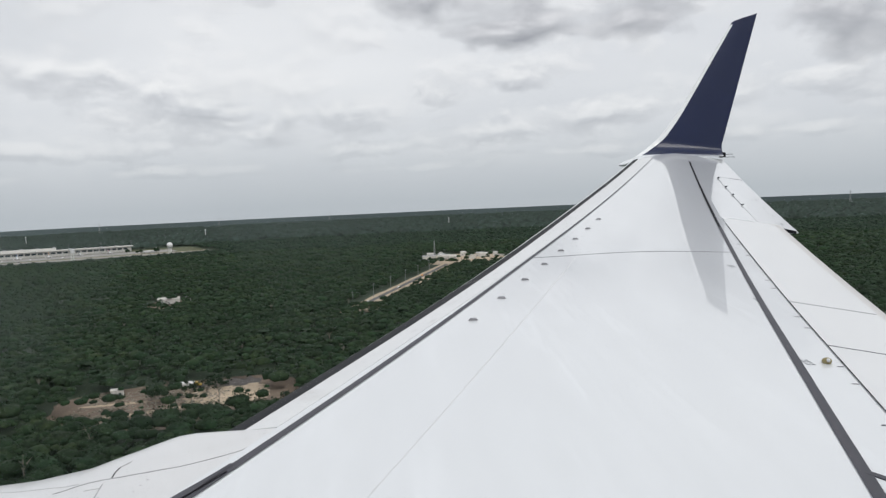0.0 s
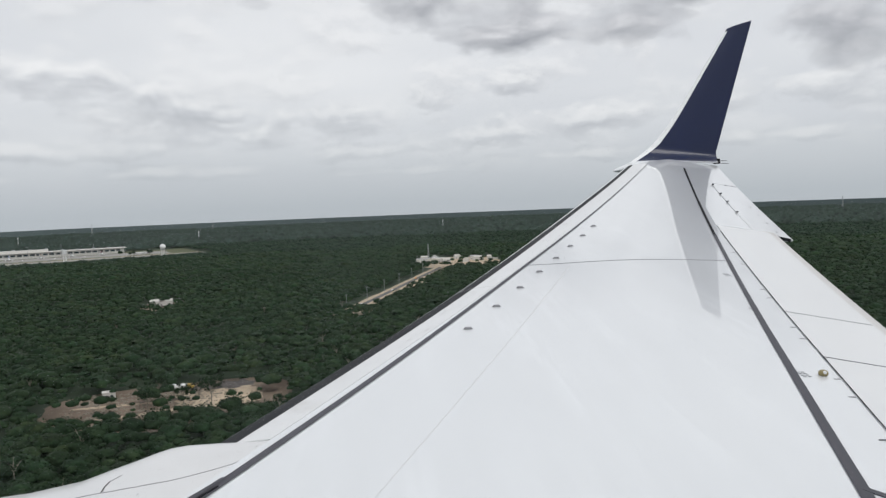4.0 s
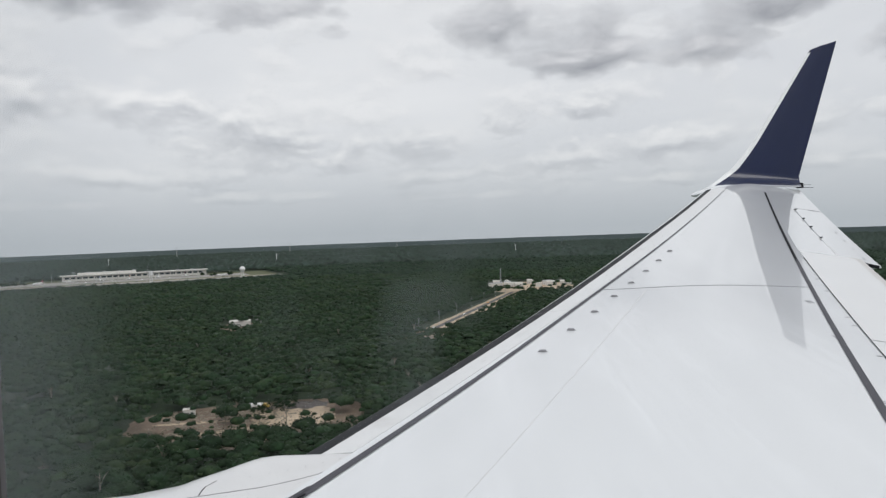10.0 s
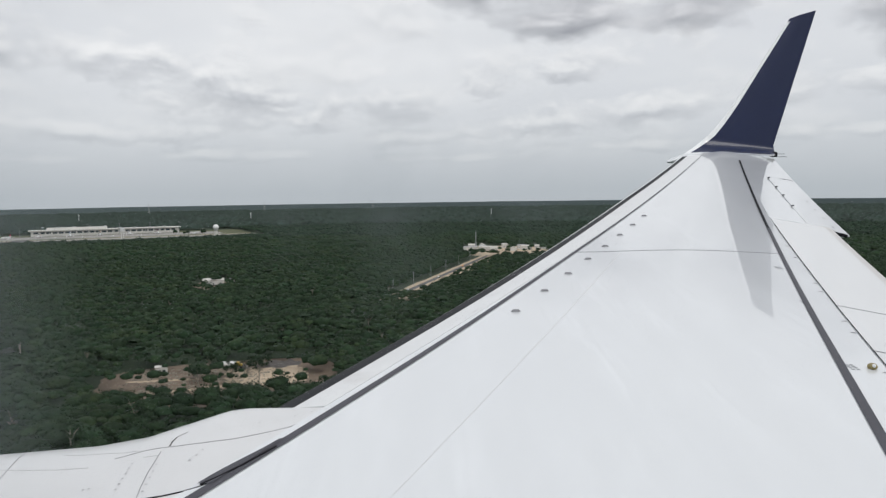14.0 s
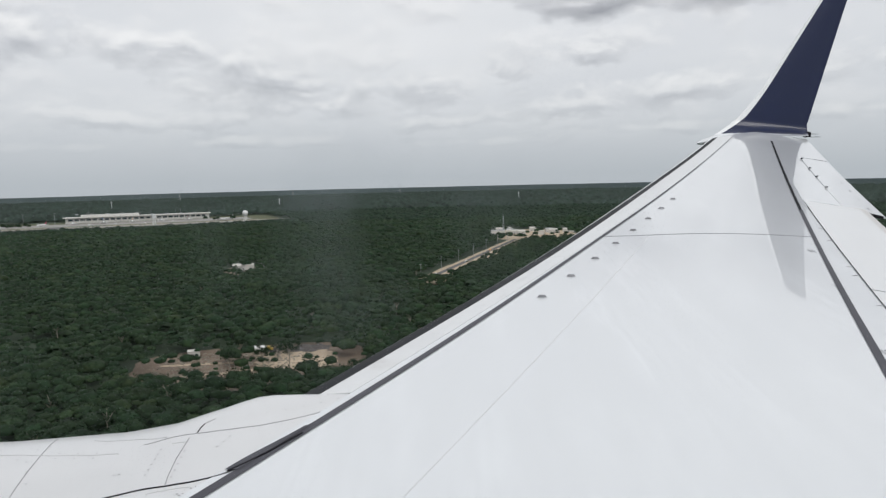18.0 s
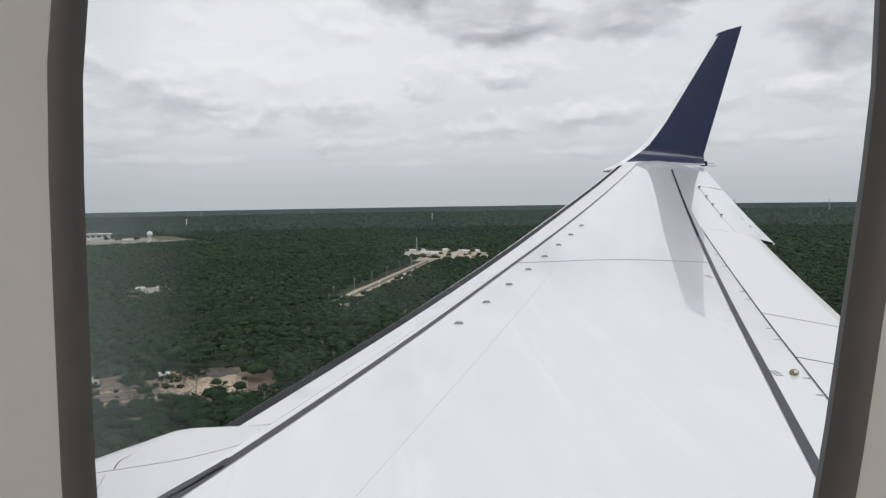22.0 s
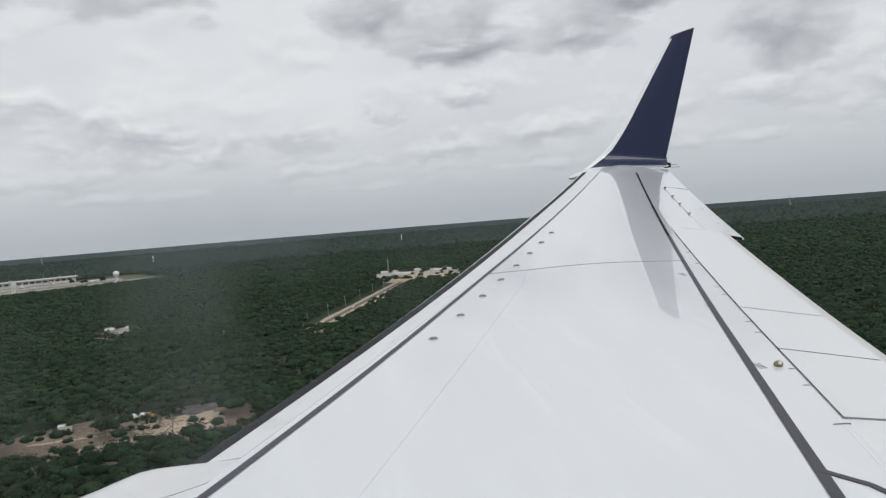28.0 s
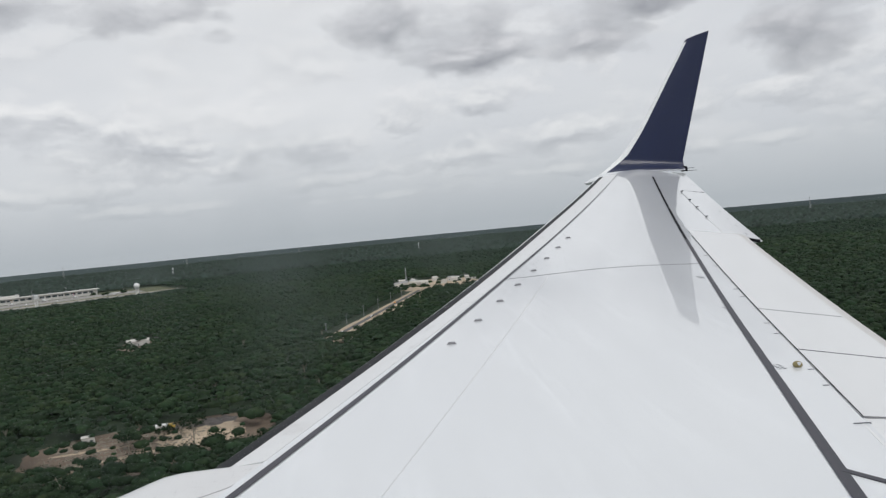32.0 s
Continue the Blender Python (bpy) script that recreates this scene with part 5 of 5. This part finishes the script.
airside = [broad_tree(air(-205 + 9 * i, 2 + 4 * i, 40 * i), 120 + i, 8.0 + 1.5 * i) for i in range(3)]
for i in range(16):
    x = feature_rnd.uniform(-235, -165) if i < 8 else feature_rnd.uniform(165, 240)
    copy_thing(airside[i % 3], air(x, feature_rnd.uniform(-4, 22), feature_rnd.uniform(0, 360)))
fence = thing("mesh_fence", air(-96, -27), "green mesh fence beside the gravel service road", "fence")
FENCE_GREEN = material("green_fence_mesh", (0.035, 0.13, 0.095), 0.6, vary=0.15)
for i in range(12):
    part("post", box(bmesh.new(), 0.12, 0.12, 2.6, at(i * 5, 0, 1.3)), STEEL, fence)
    bm = bmesh.new()
    for k in range(8):
        box(bm, 4.88, 0.03, 0.05, at(i * 5 + 2.5, 0, 0.3 + 0.3 * k))
    for k in range(13):
        box(bm, 0.03, 0.03, 2.2, at(i * 5 + 0.25 + 0.375 * k, 0, 1.3))
    part("panel", bm, FENCE_GREEN, fence)
for x, y, turn in ((-60, 40, 80), (-10, 44, 95), (48, 38, 60), (104, 42, 85)):
    van = thing("service_van", air(x, y, turn, 0.17), "small white service van on the concrete apron", "van", "service vans on the apron")
    part("body", loft([[(q, w * 0.95, z) for w, z in ((-1, 0.35), (-1, h * 0.6), (-0.86, h), (0.86, h), (1, h * 0.6), (1, 0.35))] for q, h in ((-2.5, 1.9), (-2.4, 2.1), (1.0, 2.1), (1.7, 1.35), (2.5, 1.1))]), JET_WHITE, van)
    part("windscreen", box(bmesh.new(), 0.9, 1.5, 0.5, at(1.2, 0, 1.62, 0, 40), 0.04), GLASS, van)
    for q in (-1.6, 1.6):
        for w in (-0.9, 0.9):
            bm = bmesh.new()
            bmesh.ops.create_cone(bm, cap_ends=True, segments=14, radius1=0.36, radius2=0.36, depth=0.24, matrix=at(q, w, 0.36, 90))
            part("wheel", bm, RUBBER, van)
for x in (-30, 36, 96):
    board = thing("guidance_sign", air(x, -28), "low black guidance sign standing in the grass", "sign", "taxiway signs")
    part("panel", box(bmesh.new(), 4.0, 0.25, 1.0, at(0, 0, 0.8), 0.03), JET_GREY, board)
    for q in (-1.5, 0, 1.5):
        part("leg", box(bmesh.new(), 0.1, 0.1, 0.35, at(q, 0, 0.17)), STEEL, board)
# heaps of dark soil and a small block house in the clearing
GRAVEL = material("dark_gravel", (0.11, 0.10, 0.095), 0.95, vary=0.35, scale=0.6, bump=0.08, bump_scale=3.0)
for k, (x, y, r, h) in enumerate(((14, 30, 5.0, 2.3), (21, 28, 4.2, 1.9), (9, 34, 4.6, 2.0), (25, 34, 5.4, 2.6), (17, 37, 4.0, 1.7), (3, 30, 3.4, 1.4))):
    bm = bmesh.new()
    bmesh.ops.create_grid(bm, x_segments=14, y_segments=14, size=1.0)
    for v in bm.verts:
        d = min(1.0, v.co.length)
        lump = 0.78 + 0.5 * noise.noise(Vector((v.co.x * 2.2, v.co.y * 2.2, k * 3.7)))
        v.co.z = h * (0.5 + 0.5 * math.cos(math.pi * d)) * lump
        v.co.x, v.co.y = v.co.x * r, v.co.y * r
    heap_thing = thing("soil_heap", pose(cx + x, cy + y, 0.06), "heap of dark grey soil tipped on the clearing", "soil heap", "soil heaps")
    part("mound", bm, GRAVEL, heap_thing)
hut = thing("block_house", pose(cx - 33, cy + 17, 0.06, 0, 0, 18), "small pale block house with a flat roof", "house")
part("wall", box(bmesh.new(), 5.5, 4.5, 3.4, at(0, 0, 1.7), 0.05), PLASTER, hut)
part("roof", box(bmesh.new(), 6.0, 5.0, 0.3, at(0, 0, 3.55), 0.04), ROOF_PALE, hut)
part("door", box(bmesh.new(), 1.0, 0.08, 2.1, at(-1.2, -2.28, 1.05), 0.01), JET_GREY, hut)
part("window", box(bmesh.new(), 1.2, 0.08, 1.0, at(1.2, -2.28, 1.9), 0.01), GLASS, hut)


near_shapes = [crown_shape(i, 2, 64, 0.55) for i in range(14)]
mid_shapes = [crown_shape(30 + i, 1, 16, 0.75) for i in range(12)]
back_shapes = [crown_shape(80 + i, 0, 6, 1.2) for i in range(10)]
far_shapes = [crown_shape(50 + i, 0, 2, 1.2) for i in range(8)]


def roll_of(p, size):
    """Slow swell of the canopy's height and of the crowns' size."""
    q = p / size
    return np.sin(q[:, 0] * 1.3 + np.sin(q[:, 1] * 0.9) * 1.7) * np.cos(q[:, 1] * 1.1 + np.sin(q[:, 0] * 0.7) * 1.9)


LEFT_OF, RIGHT_OF = radians(-35), radians(45)
p, rng = scatter(205, 360, LEFT_OF, RIGHT_OF, 3.5, 5)
p = p[wooded(p)]
crowns = np.clip(rng.lognormal(1.48, 0.46, len(p)) + 0.8 * roll_of(p, 31), 2.2, 12.0)
stand("forest", near_shapes, p, crowns, 5.6 + 1.6 * roll_of(p, 47) + rng.uniform(0, 1.3, len(p)), CANOPY, "dense dark green tropical forest canopy")
p, rng = scatter(360, 620, LEFT_OF, RIGHT_OF, 4.1, 15)
p = p[wooded(p)]
crowns = np.clip(rng.lognormal(1.58, 0.45, len(p)) + 0.8 * roll_of(p, 31), 2.6, 12.0)
stand("forest", mid_shapes, p, crowns, 5.6 + 1.6 * roll_of(p, 47) + rng.uniform(0, 1.2, len(p)), CANOPY, "dense dark green tropical forest canopy")
p, rng = scatter(620, 1000, LEFT_OF, RIGHT_OF, 5.0, 6)
p = p[wooded(p)]
stand("forest", back_shapes, p, np.clip(rng.lognormal(1.78, 0.40, len(p)), 3.2, 12), 5.6 + 1.4 * roll_of(p, 60) + rng.uniform(0, 0.8, len(p)), CANOPY, "dense dark green forest further away")
# the outer ring takes the leaf colour with a little haze in it
for inner, outer_edge, seed, leaves in ((1000, 1400, 8, CANOPY), (1400, 1900, 18, HAZED_CANOPY_MID)):
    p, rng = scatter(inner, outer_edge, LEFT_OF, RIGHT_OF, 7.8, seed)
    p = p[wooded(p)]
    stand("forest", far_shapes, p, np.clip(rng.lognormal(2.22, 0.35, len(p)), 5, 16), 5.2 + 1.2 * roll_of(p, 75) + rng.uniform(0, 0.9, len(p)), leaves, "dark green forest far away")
# flat clumps whose colour carries most of the distance haze
clump = (np.array([(0.55, 0, 0), (-0.2, 0.5, 0.05), (-0.3, -0.48, 0), (0.05, 0.03, 0.42), (0.2, 0.3, 0.27)]), np.array([(0, 4, 3), (4, 1, 3), (1, 2, 3), (2, 0, 3), (0, 1, 4)]))
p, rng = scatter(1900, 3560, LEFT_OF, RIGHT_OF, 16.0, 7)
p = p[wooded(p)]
stand("distant_forest", [clump], p, rng.uniform(16, 34, len(p)), 3.5 + 1.2 * roll_of(p, 120) + rng.uniform(0, 1.2, len(p)), HAZED_CANOPY_FAR, "unbroken dark green forest reaching the horizon")


def swell(x, y):
    q = Vector((x * 0.03, y * 0.03, 0))
    return 4.0 + 5.0 * noise.noise(q) + 3.5 * noise.noise(q * 4.1)


rest = part("surrounding_forest", disc(110, 3580, RIGHT_OF, LEFT_OF + 2 * math.pi, 60, 160, swell), HAZED_CANOPY_FAR, None, "dark green forest all round", "stuff")
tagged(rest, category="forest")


# the last of the forest at the horizon, its haze painted into the colour
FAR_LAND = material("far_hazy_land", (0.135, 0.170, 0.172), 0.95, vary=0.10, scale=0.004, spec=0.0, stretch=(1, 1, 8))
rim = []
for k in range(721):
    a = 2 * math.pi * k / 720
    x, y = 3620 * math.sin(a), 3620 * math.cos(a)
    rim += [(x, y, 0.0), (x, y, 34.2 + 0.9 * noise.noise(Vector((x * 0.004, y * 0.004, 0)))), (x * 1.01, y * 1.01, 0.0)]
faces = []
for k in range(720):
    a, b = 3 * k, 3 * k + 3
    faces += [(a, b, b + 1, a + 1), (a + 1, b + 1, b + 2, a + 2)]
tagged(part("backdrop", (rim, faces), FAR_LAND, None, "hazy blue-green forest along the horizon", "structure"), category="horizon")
